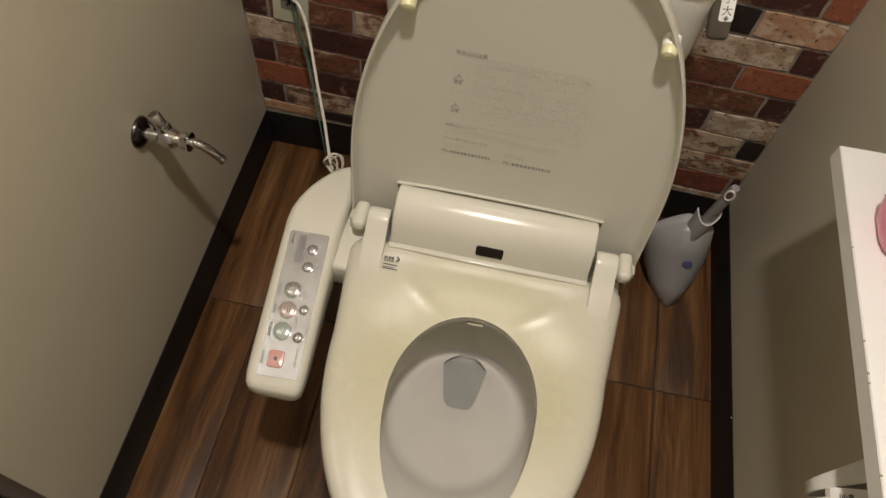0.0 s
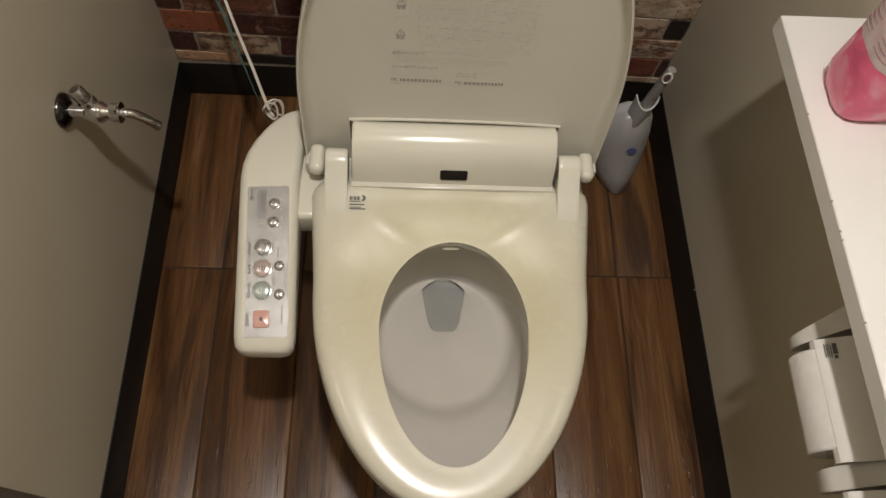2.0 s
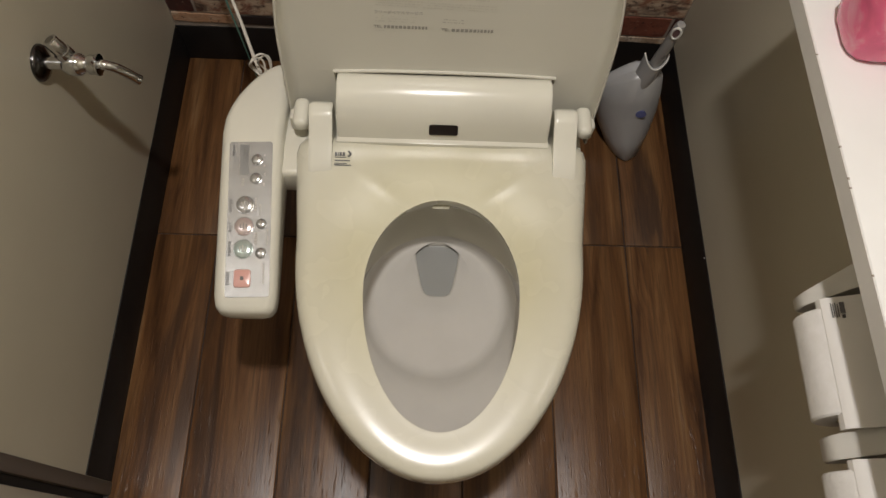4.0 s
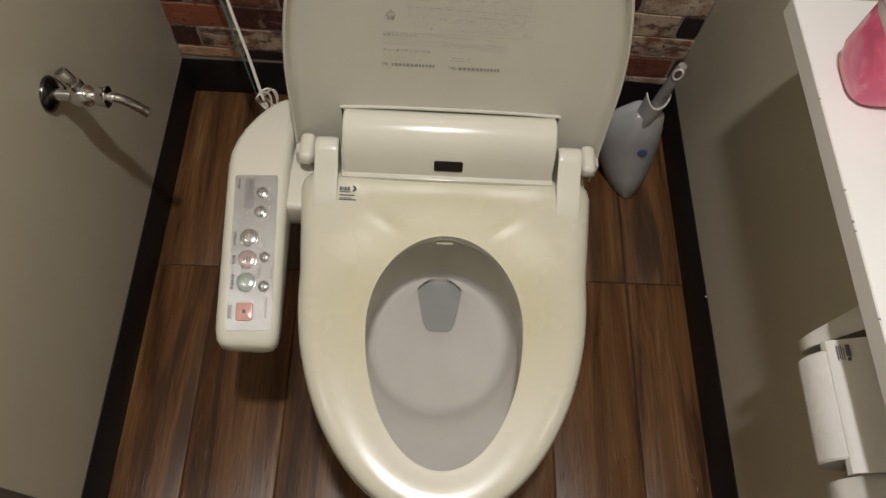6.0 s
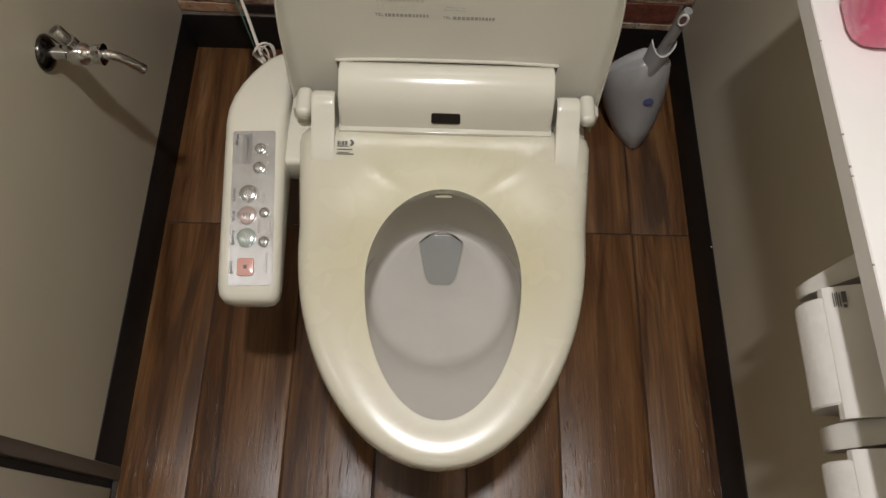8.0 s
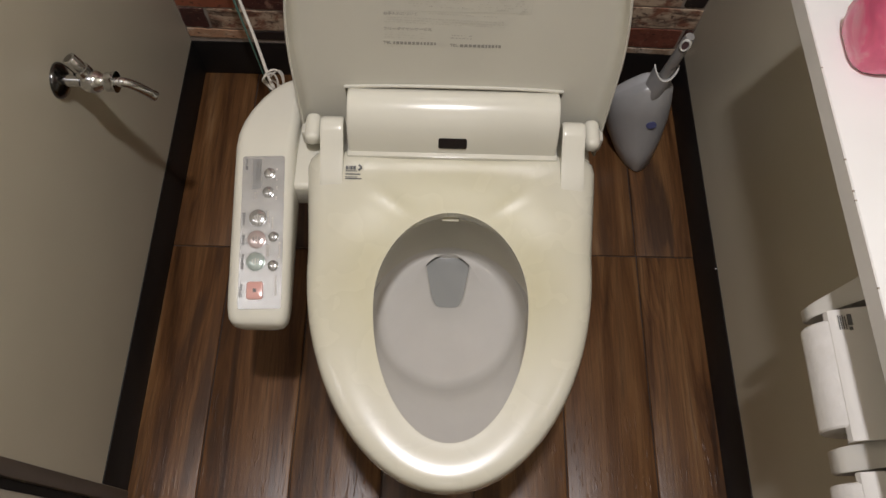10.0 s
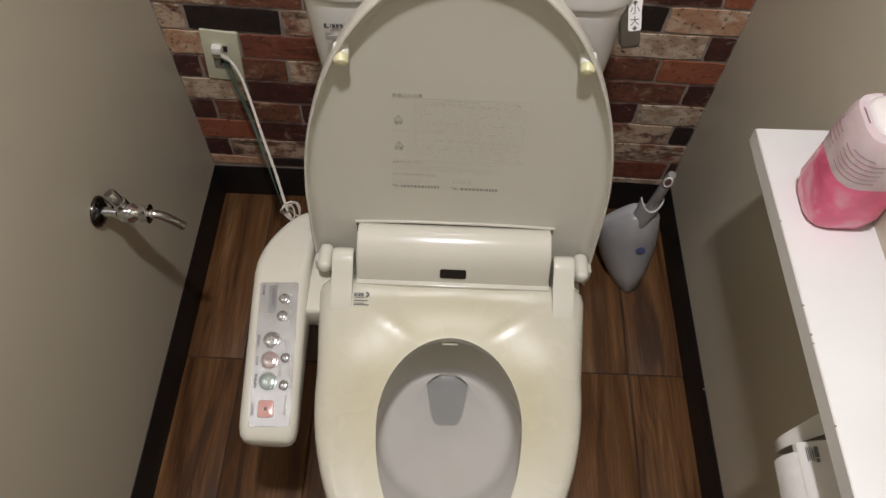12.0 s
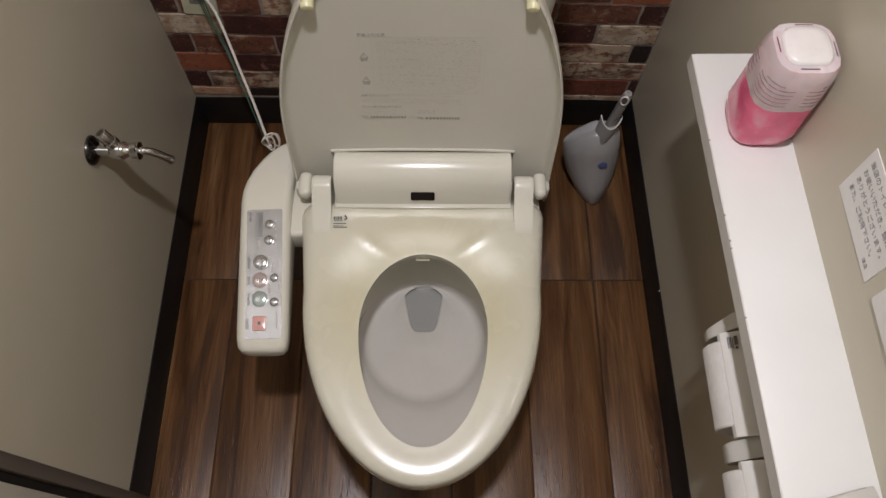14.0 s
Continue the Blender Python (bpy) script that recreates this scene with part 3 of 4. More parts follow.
for s in (-1, 1):
    part("hinge_arm", arm_mesh(s), M_IVORY, toilet, angle=40)
    part("hinge_cap", boxes(min(s * 0.1875, s * 0.2095), max(s * 0.1875, s * 0.2095), -0.4705, -0.425, 0.4510, 0.4750, 0.0090, 4), M_IVORY, toilet, "rounded hinge cap")

# lid: leans back against the tank
LEAN_SLOPE = 0.125


def lid_pt(x, z, d=0.0):
    """Point on the lid's inner face at (x, z), d metres in front of it."""
    return Vector((x, -0.398 + LEAN_SLOPE * (z - 0.6) - d, z + d * LEAN_SLOPE))


def lid_half(z):
    if z <= 0.56:
        return 0.2165
    u = (z - 0.56) / 0.387
    return 0.2165 * math.sqrt(max(0.0, 1 - u * u))


def lid_outline(n=40):
    """Right half from the ear's foot to the top, as (x, z)."""
    low = [(lid_half(z), z) for z in (0.402, 0.425, 0.45, 0.48, 0.495, 0.512, 0.535)]
    top = [(0.2165 * math.cos(radians(90 * k / n)), 0.56 + 0.387 * math.sin(radians(90 * k / n))) for k in range(n + 1)]
    return low + top


def lid_mesh():
    half = lid_outline()
    out = half + [(-x, z) for x, z in reversed(half[:-1])]

    def inset(k, w):
        a, b = out[max(k - 1, 0)], out[min(k + 1, len(out) - 1)]
        t = Vector((b[0] - a[0], b[1] - a[1])).normalized()
        return out[k][0] - t.y * w, out[k][1] + t.x * w
    # inset from the rim, height in front of the inner face
    prof = [(0.02, -0.016), (0.004, -0.012), (0.0, -0.004), (0.0, 0.020), (0.0012, 0.0225), (0.0035, 0.0225), (0.0050, 0.019), (0.0062, 0.010), (0.0100, 0.0035), (0.018, 0.0)]
    bm = bmesh.new()
    rows = []
    for k in range(len(out)):
        fade = 1.0
        rows.append([bm.verts.new(lid_pt(*inset(k, w), d * fade)) for w, d in prof])
    for a, b in zip(rows, rows[1:]):
        for i in range(len(prof) - 1):
            bm.faces.new((a[i], a[i + 1], b[i + 1], b[i]))
    # front face: strips from left to right between mirrored rim points, with the notch for the cover
    n = len(out)
    mid = n // 2
    for i, side in ((-1, "front"), (0, "back")):
        right = [rows[k][i] for k in range(mid + 1)]
        left = [rows[n - 1 - k][i] for k in range(mid + 1)]
        d = prof[i][1]
        low = [k for k in range(mid + 1) if out[k][1] < 0.513]
        # ears
        edge_r = [bm.verts.new(lid_pt(0.151, out[k][1] + (0.0 if k else 0.0), d)) for k in low]
        edge_l = [bm.verts.new(lid_pt(-0.151, out[k][1], d)) for k in low]
        for k in low[:-1]:
            bm.faces.new((right[k], right[k + 1], edge_r[k + 1], edge_r[k]))
            bm.faces.new((left[k], left[k + 1], edge_l[k + 1], edge_l[k]))
        j = low[-1]
        bm.faces.new((right[j], edge_r[j], edge_l[j], left[j], left[j + 1], right[j + 1]))
        for k in range(j + 1, mid - 1):
            bm.faces.new((right[k], left[k], left[k + 1], right[k + 1]))
        bm.faces.new((right[mid - 1], left[mid - 1], rows[mid][i]))
        if i == -1:
            fr, fl = edge_r, edge_l
        else:
            for e, g in ((fr, edge_r), (fl, edge_l)):
                for k in low[:-1]:
                    bm.faces.new((e[k], e[k + 1], g[k + 1], g[k]))
            bm.faces.new((fr[j], fl[j], edge_l[j], edge_r[j]))
            # feet of the two ears
            bm.faces.new([rows[0][q] for q in range(len(prof))] + [fr[0], edge_r[0]])
            bm.faces.new([rows[-1][q] for q in range(len(prof))] + [fl[0], edge_l[0]])
    return bm


lid = part("lid", lid_mesh(), M_LID, toilet, "raised ivory lid with worn print", angle=50)
for s in (-1, 1):
    part("lid_ear", boxes(min(s * 0.1870, s * 0.2165), max(s * 0.1870, s * 0.2165), -0.4530, -0.4300, 0.4290, 0.4600, 0.0035, 3), M_LID, lid)
# lip over the notch
path = [lid_pt(x, 0.517 - 0.004 * (abs(x) / 0.15) ** 3, 0.001) for x in np.linspace(-0.152, 0.152, 25)]
part("notch_lip", tube(path, 0.0026, 8), M_LID, lid)

for s in (-1, 1):
    base = lid_pt(s * 0.1465, 0.8310, 0.004)
    tip = lid_pt(s * 0.1445, 0.8180, 0.030)
    axis = (tip - base).normalized()
    m = Matrix.Translation(base) @ axis.to_track_quat("Z", "Y").to_matrix().to_4x4()
    b_ = part("buffer", turned([(0.0100, 0.0), (0.0098, 0.010), (0.0090, 0.0125), (0.0082, 0.0130), (0.002, 0.0130)], m), M_BUMP, lid, "white buffer on the lid's rim")
    part("rubber_tip", turned([(0.0092, 0.0131), (0.0090, 0.0200), (0.0080, 0.0232), (0.0050, 0.0248), (0.001, 0.0252)], m), M_RUBBER, b_, "yellowed rubber tip")

# worn print on the lid; it is drawn in the lid's own plane
LIDM = Matrix.Translation(lid_pt(0, 0.6)) @ Matrix(((1, 0, 0, 0), (0, LEAN_SLOPE, -1, 0), (0, 1, LEAN_SLOPE, 0), (0, 0, 0, 1)))
LIDM = LIDM @ Matrix.Translation((0, 0, 0.0004))


def lid_at(x, z):
    return LIDM @ Matrix.Translation((x, z - 0.6, 0))


skew = -0.006 / 0.18
text_part("heading", "安全上の注意", 0.0066, lid_at(-0.089, 0.7570), M_FAINT, lid, "worn grey heading")
text_part("heading", "お手入れについて", 0.0054, lid_at(-0.092, 0.6405), M_FAINT, lid, "worn grey heading")
text_part("heading", "フリーダイヤルサービス", 0.0056, lid_at(-0.093, 0.6165), M_FAINT, lid, "worn grey heading")
for zc, word in ((0.7155, "警告"), (0.6695, "注意")):
    bm = bmesh.new()
    for (xa, za), (xb, zb) in (((-0.0060, 0.0), (0.0, 0.0095)), ((0.0, 0.0095), (0.0060, 0.0)), ((-0.0060, 0.0), (0.0060, 0.0)), ((0.0, 0.0030), (0.0, 0.0066))):
        v = Vector((xb - xa, zb - za, 0))
        box(bm, 0, v.length, -0.00045, 0.00045, 0, 0.0003, m=lid_at(-0.0815, zc) @ Matrix.Translation((xa, za, 0)) @ Matrix.Rotation(math.atan2(v.y, v.x), 4, "Z"))
    part("warning_triangle", bm, M_FAINT, lid, "worn grey warning triangle", False)
    text_part("warning_word", word, 0.0055, lid_at(-0.0872, zc - 0.004), M_FAINT, lid)
rl = random.Random(11)


def print_block(x0, x1, z0, z1, step, dens, h=0.0011):
    """Lines of worn, unreadable small print."""
    rects = []
    z = z1
    while z > z0:
        x = x0 + rl.uniform(0, 0.006)
        keep = dens * rl.uniform(0.6, 1.3)
        while x < x1:
            w = rl.uniform(0.0010, 0.0045)
            if rl.random() < keep:
                rects.append((x, z - 0.6 + skew * (x - x0), min(x + w, x1), z - 0.6 + h * rl.uniform(0.6, 1.1) + skew * (x - x0)))
            x += w + rl.uniform(0.0007, 0.0022)
        z -= step
    return bars_mesh(rects, LIDM)


for x0, x1, z0, z1, step, dens, h, mat in (
        (-0.066, 0.086, 0.650, 0.748, 0.0038, 0.56, 0.0012, M_FAINTER), (-0.066, 0.06, 0.652, 0.744, 0.0150, 0.35, 0.0010, M_FAINT),
        (-0.03, 0.072, 0.7425, 0.7500, 0.0050, 0.55, 0.0022, M_FAINTER), (-0.020, 0.080, 0.7490, 0.7495, 0.0050, 0.30, 0.0018, M_FAINT),
        (-0.052, 0.05, 0.6415, 0.642, 0.004, 0.75, 0.0014, M_FAINTER), (-0.091, 0.06, 0.626, 0.635, 0.0038, 0.75, 0.0012, M_FAINTER),
        (-0.092, -0.04, 0.599, 0.611, 0.0042, 0.65, 0.0012, M_FAINTER), (-0.008, 0.02, 0.602, 0.608, 0.0045, 0.8, 0.0011, M_FAINT)):
    part("small_print", print_block(x0, x1, z0, z1, step, dens, h), mat, lid, "nearly worn-off small print", False)["kind"] = "stuff"
fr = [(-0.089, 0.045, 0.092, 0.0453), (-0.089, 0.153, 0.089, 0.1533), (-0.089, 0.045, -0.0887, 0.153), (0.0905, 0.045, 0.0908, 0.150), (-0.0705, 0.045, -0.0702, 0.153), (-0.089, 0.098, -0.0705, 0.0983)]
part("print_frame", bars_mesh(fr, LIDM), M_FAINTER, lid, "thin worn frame line", False)


def number_bars(x0, x1, z):
    rects, x = [], x0
    while x < x1 - 0.002:
        w = rl.uniform(0.0022, 0.0044)
        rects.append((x, z - 0.6 - 0.0024, min(x + w, x1), z - 0.6 + 0.0024))
        x += w + 0.0014
    return bars_mesh(rects, LIDM)


part("print_bars", number_bars(-0.081, -0.026, 0.5935), M_WORNINK, lid, "row of dark print bars", False)
part("print_bars", number_bars(0.005, 0.058, 0.5915), M_WORNINK, lid, "row of dark print bars", False)
part("small_print", print_block(-0.094, -0.066, 0.5865, 0.587, 0.005, 1.0, 0.001), M_FAINTER, lid, "nearly worn-off small print", False)["kind"] = "stuff"

text_part("phone_word", "TEL", 0.0066, lid_at(-0.094, 0.5935), M_WORNINK, lid)
text_part("phone_word", "TEL", 0.0066, lid_at(-0.008, 0.5915), M_WORNINK, lid)

# small certificate mark on the seat's shoulder: plain shapes
SM = Matrix.Translation((-0.1365, -0.511, deck(-0.511, 0.137) + 0.0011)) @ Matrix.Rotation(radians(8.6), 4, "X")
rects = [(-0.0125, 0.003, -0.0095, 0.0085), (-0.0085, 0.003, -0.0072, 0.0085), (-0.0062, 0.003, -0.003, 0.0085), (-0.002, 0.003, 0.0015, 0.0085), (-0.0125, 0.0005, 0.003, 0.0015), (-0.0125, -0.0045, 0.0085, -0.003), (-0.0125, -0.0085, 0.0045, -0.0076), (-0.0125, -0.0112, 0.0105, -0.0097)]
mark = bars_mesh(rects, SM, 0.0006)
for a in (-45, 45):
    box(mark, 0, 0.0058, -0.0014, 0.0014, 0, 0.0006, m=SM @ Matrix.Translation((0.0098, 0.0062, 0)) @ Matrix.Rotation(radians(180 + a), 4, "Z"))
part("certificate_mark", mark, M_INK, seat, "small dark printed mark", False)

# tank
def tank_ring(z, w, y0, y1, r):
    return [Vector((x, (y0 + y1) / 2 + y, z)) for x, y in rounded_rect(2 * w, y1 - y0, r, 7)]


rings = [tank_ring(z, w, y0, -0.02, r) for z, w, y0, r in ((0.38, 0.180, -0.235, 0.05), (0.42, 0.192, -0.248, 0.05), (0.55, 0.204, -0.262, 0.052), (0.70, 0.214, -0.272, 0.055), (0.785, 0.2198, -0.2765, 0.056), (0.802, 0.2208, -0.2775, 0.056), (0.807, 0.2205, -0.2773, 0.056), (0.8115, 0.2175, -0.2745, 0.055))]
tank = part("tank", loft(rings), M_CERAMIC, toilet, "white ceramic cistern", angle=50)
rings = [tank_ring(z, w, y0, y1, r) for z, w, y0, y1, r in ((0.8140, 0.215, -0.273, -0.02, 0.054), (0.8150, 0.2212, -0.2795, -0.018, 0.057), (0.8172, 0.2232, -0.2820, -0.016, 0.058), (0.8205, 0.2238, -0.2828, -0.016, 0.058), (0.826, 0.224, -0.283, -0.016, 0.058), (0.848, 0.2238, -0.2828, -0.016, 0.058), (0.855, 0.2228, -0.2815, -0.016, 0.058), (0.866, 0.219, -0.277, -0.02, 0.056), (0.876, 0.210, -0.266, -0.03, 0.052), (0.881, 0.192, -0.245, -0.05, 0.045), (0.883, 0.12, -0.20, -0.08, 0.03))]
part("tank_lid", loft(rings), M_CERAMIC, toilet, "white ceramic cistern lid", angle=50)
tm = Matrix.Translation((-0.171, -0.2772, 0.775)) @ Matrix.Rotation(radians(93.2), 4, "X")
part("maker_mark", bars_mesh([(-0.014, -0.0035, -0.0105, 0.004), (-0.0105, -0.0035, -0.0075, -0.002), (-0.006, -0.002, -0.0048, 0.0035), (-0.0035, -0.002, 0.0005, 0.0035), (0.0018, -0.002, 0.0055, 0.0035), (0.0068, -0.002, 0.0108, 0.0035)], tm, 0.0012), M_INK, tank, "small dark printed mark", False)
part("maker_label", bars_mesh([(-0.0135, -0.0245, 0.011, -0.0175)], tm, 0.0010), M_FAINT, tank, "small grey label", False)
part("maker_label", bars_mesh([(-0.008, -0.034, 0.007, -0.030)], tm, 0.0010), M_FAINT, tank, "small grey label", False)

# flush handle on the tank's side
handle = part("flush_handle", turned([(0.009, 0), (0.009, 0.014), (0.012, 0.015), (0.012, 0.024), (0.008, 0.026)], Matrix.Translation((0.206, -0.240, 0.80)) @ Matrix.Rotation(radians(90), 4, "Y")), M_CHROME, toilet, "chrome flush handle")
hm = Matrix.Translation((0.2205, -0.258, 0.797)) @ Matrix.Rotation(radians(62), 4, "X") @ Matrix.Rotation(radians(8), 4, "Z")
part("grip", slab(rounded_rect(0.0260, 0.064, 0.006), hm @ Matrix.Translation((-0.005, -0.011, 0)), -0.012, 0.003, 0.002), M_CHROME_DARK, handle, "chrome grip with an olive reflection in its colour")
part("label_plate", slab(rounded_rect(0.0170, 0.040, 0.003), hm, 0.0032, 0.0042), M_PAPER, handle, "white label plate")
text_part("label_word", "小", 0.0130, hm @ Matrix.Translation((-0.0067, 0.0065, 0.0045)), M_INK, handle)
text_part("label_word", "大", 0.0130, hm @ Matrix.Translation((-0.0067, -0.0080, 0.0045)), M_INK, handle)
for y, q in ((0.0150, 1), (-0.0155, -1)):
    bm = boxes(-0.0012, 0.0012, y - 0.002, y + 0.002, 0.0043, 0.0047, m=hm)
    for a in (-45, 45):
        box(bm, 0, 0.004, -0.0008, 0.0009, 0.0043, 0.0047, m=hm @ Matrix.Translation((0, y + q * 0.0032, 0)) @ Matrix.Rotation(radians((-90 if q > 0 else 90) + a), 4, "Z"))
    part("label_arrow", bm, M_INK, handle, "", False)

# control arm beside the seat
ARM_SLOPE = 0.212


def arm_top(y):
    """Height of the control arm's upper face."""
    return 0.4555 if y > -0.455 else 0.4555 + ARM_SLOPE * (y + 0.455)


def control_arm_mesh():
    ys = [-0.719, -0.7165, -0.710, -0.697, -0.68, -0.60, -0.52, -0.47, -0.45, -0.43, -0.41, -0.39, -0.375, -0.363, -0.356, -0.352]
    rings = []
    for y in ys:
        t = (y + 0.719) / 0.367
        xl, xr = -0.304 - 0.010 * t, -0.2185 - 0.010 * t
        if y > -0.48:
            k = (y + 0.48) / 0.128
            xl += 0.066 * k ** 2.3
            xr += 0.010 * k
        top, bot = arm_top(y), 0.362 + 0.02 * t
        e = {-0.719: 0.62, -0.7165: 0.82, -0.710: 0.94, -0.697: 0.99, -0.352: 0.75, -0.356: 0.90, -0.363: 0.97}.get(y, 1.0)
        cx, cz = (xl + xr) / 2, (top + bot) / 2
        w, h = (xr - xl) * e, (top - bot) * e
        rings.append([Vector((cx + px, y, cz + pz)) for px, pz in rounded_rect(w, h, min(0.014, 0.38 * h), 5)])
    return loft(rings)


carm = part("control_arm", control_arm_mesh(), M_IVORY, toilet, "ivory control arm with a silver key panel", angle=55)
part("arm_neck", boxes(-0.245, -0.19, -0.525, -0.335, 0.375, 0.430, 0.008, 3), M_IVORY, toilet)
PT, PB = Vector((-0.2668, -0.487, arm_top(-0.487))), Vector((-0.2575, -0.700, arm_top(-0.700)))
py = (PT - PB).normalized()
px = (Vector((1, 0, 0)) - py * py.x).normalized()
pz = px.cross(py)
PM = Matrix(((px.x, py.x, pz.x, PB.x), (px.y, py.y, pz.y, PB.y), (px.z, py.z, pz.z, PB.z), (0, 0, 0, 1)))
PL, PW = (PT - PB).length, 0.0590
outline = [(x, y + PL / 2) for x, y in rounded_rect(PW, PL, 0.0035, 4)]
outline = [(x, y) if y > PL / 2 else (math.copysign(min(abs(x), PW / 2), x), y) for x, y in outline]
panel = part("key_panel", slab(outline, PM, -0.002, 0.0012), M_SILVER, carm, "silver key panel")


def on_panel(u, v):
    return PM @ Matrix.Translation(((u - 0.5) * PW, (1 - v) * PL, 0.0012))


for u, v, r, mat, lab in ((0.65, 0.12, 0.0074, M_BTN_SILVER, "small silver key"), (0.63, 0.245, 0.0076, M_BTN_SILVER, "small silver key"), (0.40, 0.416, 0.0115, M_BTN_SILVER, "round silver key"), (0.39, 0.556, 0.0120, M_BTN_PINK, "round pink key"), (0.387, 0.70, 0.0122, M_BTN_GREEN, "round pale green key"), (0.787, 0.54, 0.0066, M_BTN_SILVER, "small silver key"), (0.793, 0.727, 0.0070, M_BTN_SILVER, "small silver key")):
    part("key_gap", turned([(r * 1.13, -0.0005), (r * 1.13, 0.0003), (r * 1.05, 0.00035)], on_panel(u, v)), M_BTN_RING, carm)
    part("button", turned([(r * 1.06, -0.0005), (r * 1.06, 0.0004), (r, 0.0005), (r * 0.97, 0.0016), (r * 0.8, 0.0024), (r * 0.4, 0.0029), (r * 0.05, 0.003)], on_panel(u, v)), mat, carm, lab)
    if r > 0.011:
        bm = bmesh.new()
        for q in (-0.0038, 0.0, 0.0038):
            box(bm, q - 0.0009, q + 0.0009, -0.0045 + abs(q) * 0.4, 0.0045 - abs(q) * 0.4, 0.0026, 0.0031, m=on_panel(u, v))
        part("key_symbol", bm, M_FAINT if mat is not M_BTN_PINK else M_INK, carm, "", False)
red = part("button", slab(rounded_rect(0.0225, 0.0245, 0.0040), on_panel(0.386, 0.884), -0.0005, 0.0022, 0.0014), M_BTN_RED, carm, "square red key")
part("key_symbol", boxes(-0.0022, 0.0022, -0.0026, 0.0026, 0.0021, 0.0026, m=on_panel(0.386, 0.884)), M_INK, carm, "", False)
part("display_block", slab([(x * PW, y * PL) for x, y in ((-0.26, -0.10), (-0.04, -0.10), (-0.04, 0.10), (-0.26, 0.10))], on_panel(0.5, 0.12), -0.0003, 0.0003), M_BLOCK, carm, "darker grey printed block")
part("panel_mark", bars_mesh([(-0.0030, -0.008, 0.0005, -0.002), (-0.0022, -0.0005, 0.0004, 0.0015), (-0.0022, 0.0025, 0.0004, 0.0045), (-0.0022, 0.0055, 0.0004, 0.0075)], on_panel(0.12, 0.055), 0.0004), M_INK, carm, "small dark printed mark", False)
rp = random.Random(5)
bm = bmesh.new()
# words beside the keys, unreadable: upright bars
for u, v, w, h in ((0.075, 0.42, 0.0048, 0.018), (0.075, 0.555, 0.0040, 0.014), (0.075, 0.70, 0.0048, 0.019), (0.055, 0.885, 0.0058, 0.017)):
    y = -h / 2
    while y < h / 2:
        d = rp.uniform(0.0016, 0.0036)
        box(bm, -w / 2 + rp.uniform(0, 0.0012), w / 2 - rp.uniform(0, 0.0012), y, y + d, 0, 0.0003, m=on_panel(u, v))
        y += d + 0.0011
part("key_words", bm, M_INK, carm, "dark bars of print", False)["kind"] = "stuff"
bm = bmesh.new()
for u, v, w, h in ((0.64, 0.41, 0.0026, 0.019), (0.75, 0.45, 0.0022, 0.016), (0.66, 0.63, 0.0045, 0.016), (0.93, 0.63, 0.0020, 0.02), (0.86, 0.86, 0.0030, 0.026), (0.33, 0.27, 0.0032, 0.008), (0.36, 0.1, 0.0018, 0.03), (0.42, 0.12, 0.0014, 0.026), (0.82, 0.09, 0.0016, 0.003), (0.82, 0.16, 0.0016, 0.003), (0.83, 0.22, 0.0016, 0.003), (0.82, 0.29, 0.0016, 0.003)):
    y = -h / 2
    while y < h / 2:
        d = rp.uniform(0.0012, 0.003)
        box(bm, -w / 2, w / 2, y, y + d, 0, 0.0003, m=on_panel(u, v))
        y += d + 0.0010
part("key_words", bm, M_FAINT, carm, "grey bars of print", False)["kind"] = "stuff"

# ---------------------------------------------------------------- water tap on the left wall
tap = thing("wall_tap", "worn chrome washing tap fixed to the beige wall", "tap", (XL, -0.406, 0.504))
rx = Matrix.Rotation(radians(90), 4, "Y")
part("flange", turned([(0.0255, 0.0), (0.0255, 0.0025), (0.0235, 0.0055), (0.015, 0.0090), (0.010, 0.0105)], rx, 28), M_CHROME_REFLECT, tap, "chrome flange with a dark reflection in its colour")
part("pipe", turned([(0.0085, 0.0), (0.0085, 0.036), (0.010, 0.038), (0.010, 0.046)], rx), M_CHROME, tap)
part("valve_body", turned([(0.006, 0.030), (0.012, 0.033), (0.0155, 0.040), (0.0165, 0.048), (0.0150, 0.056), (0.011, 0.061), (0.0095, 0.065), (0.0095, 0.070)], rx), M_CHROME, tap)
km = Matrix.Translation((0.044, 0.004, 0.0)) @ Vector((-0.42, 0.12, 1.0)).to_track_quat("Z", "Y").to_matrix().to_4x4()
part("spindle", turned([(0.0115, 0.006), (0.0125, 0.012), (0.0125, 0.020), (0.0095, 0.0215), (0.0095, 0.023), (0.0105, 0.024), (0.0105, 0.040), (0.0098, 0.0415), (0.0065, 0.042), (0.0060, 0.040)], km, 20), M_CHROME, tap, "round-topped chrome spindle")
nut = turned([(0.010, 0.066), (0.0135, 0.067), (0.0135, 0.077), (0.0152, 0.078), (0.0152, 0.0805), (0.008, 0.081)], rx, 12)
for q in (-1, 1):
    lobe = Matrix.Rotation(radians(14), 4, "X") @ Matrix.Scale(q, 4, (0, 0, 1))
    loft([[lobe @ Vector((x, y * w, z)) for y, z in ((-0.007, 0.010), (0.007, 0.010), (0.0035, 0.0185), (-0.0035, 0.0185))] for x, w in ((0.0690, 0.8), (0.0705, 1.0), (0.0775, 1.0), (0.0790, 0.8))], bm=nut)
part("wing_nut", nut, M_CHROME, tap, "chrome nut with two lobes", angle=60)
part("spindle_hole", turned([(0.0064, 0.0405), (0.0064, 0.0423), (0.001, 0.0424)], km, 16), M_CHROME_DARK, tap, "dark hollow end of the spindle")
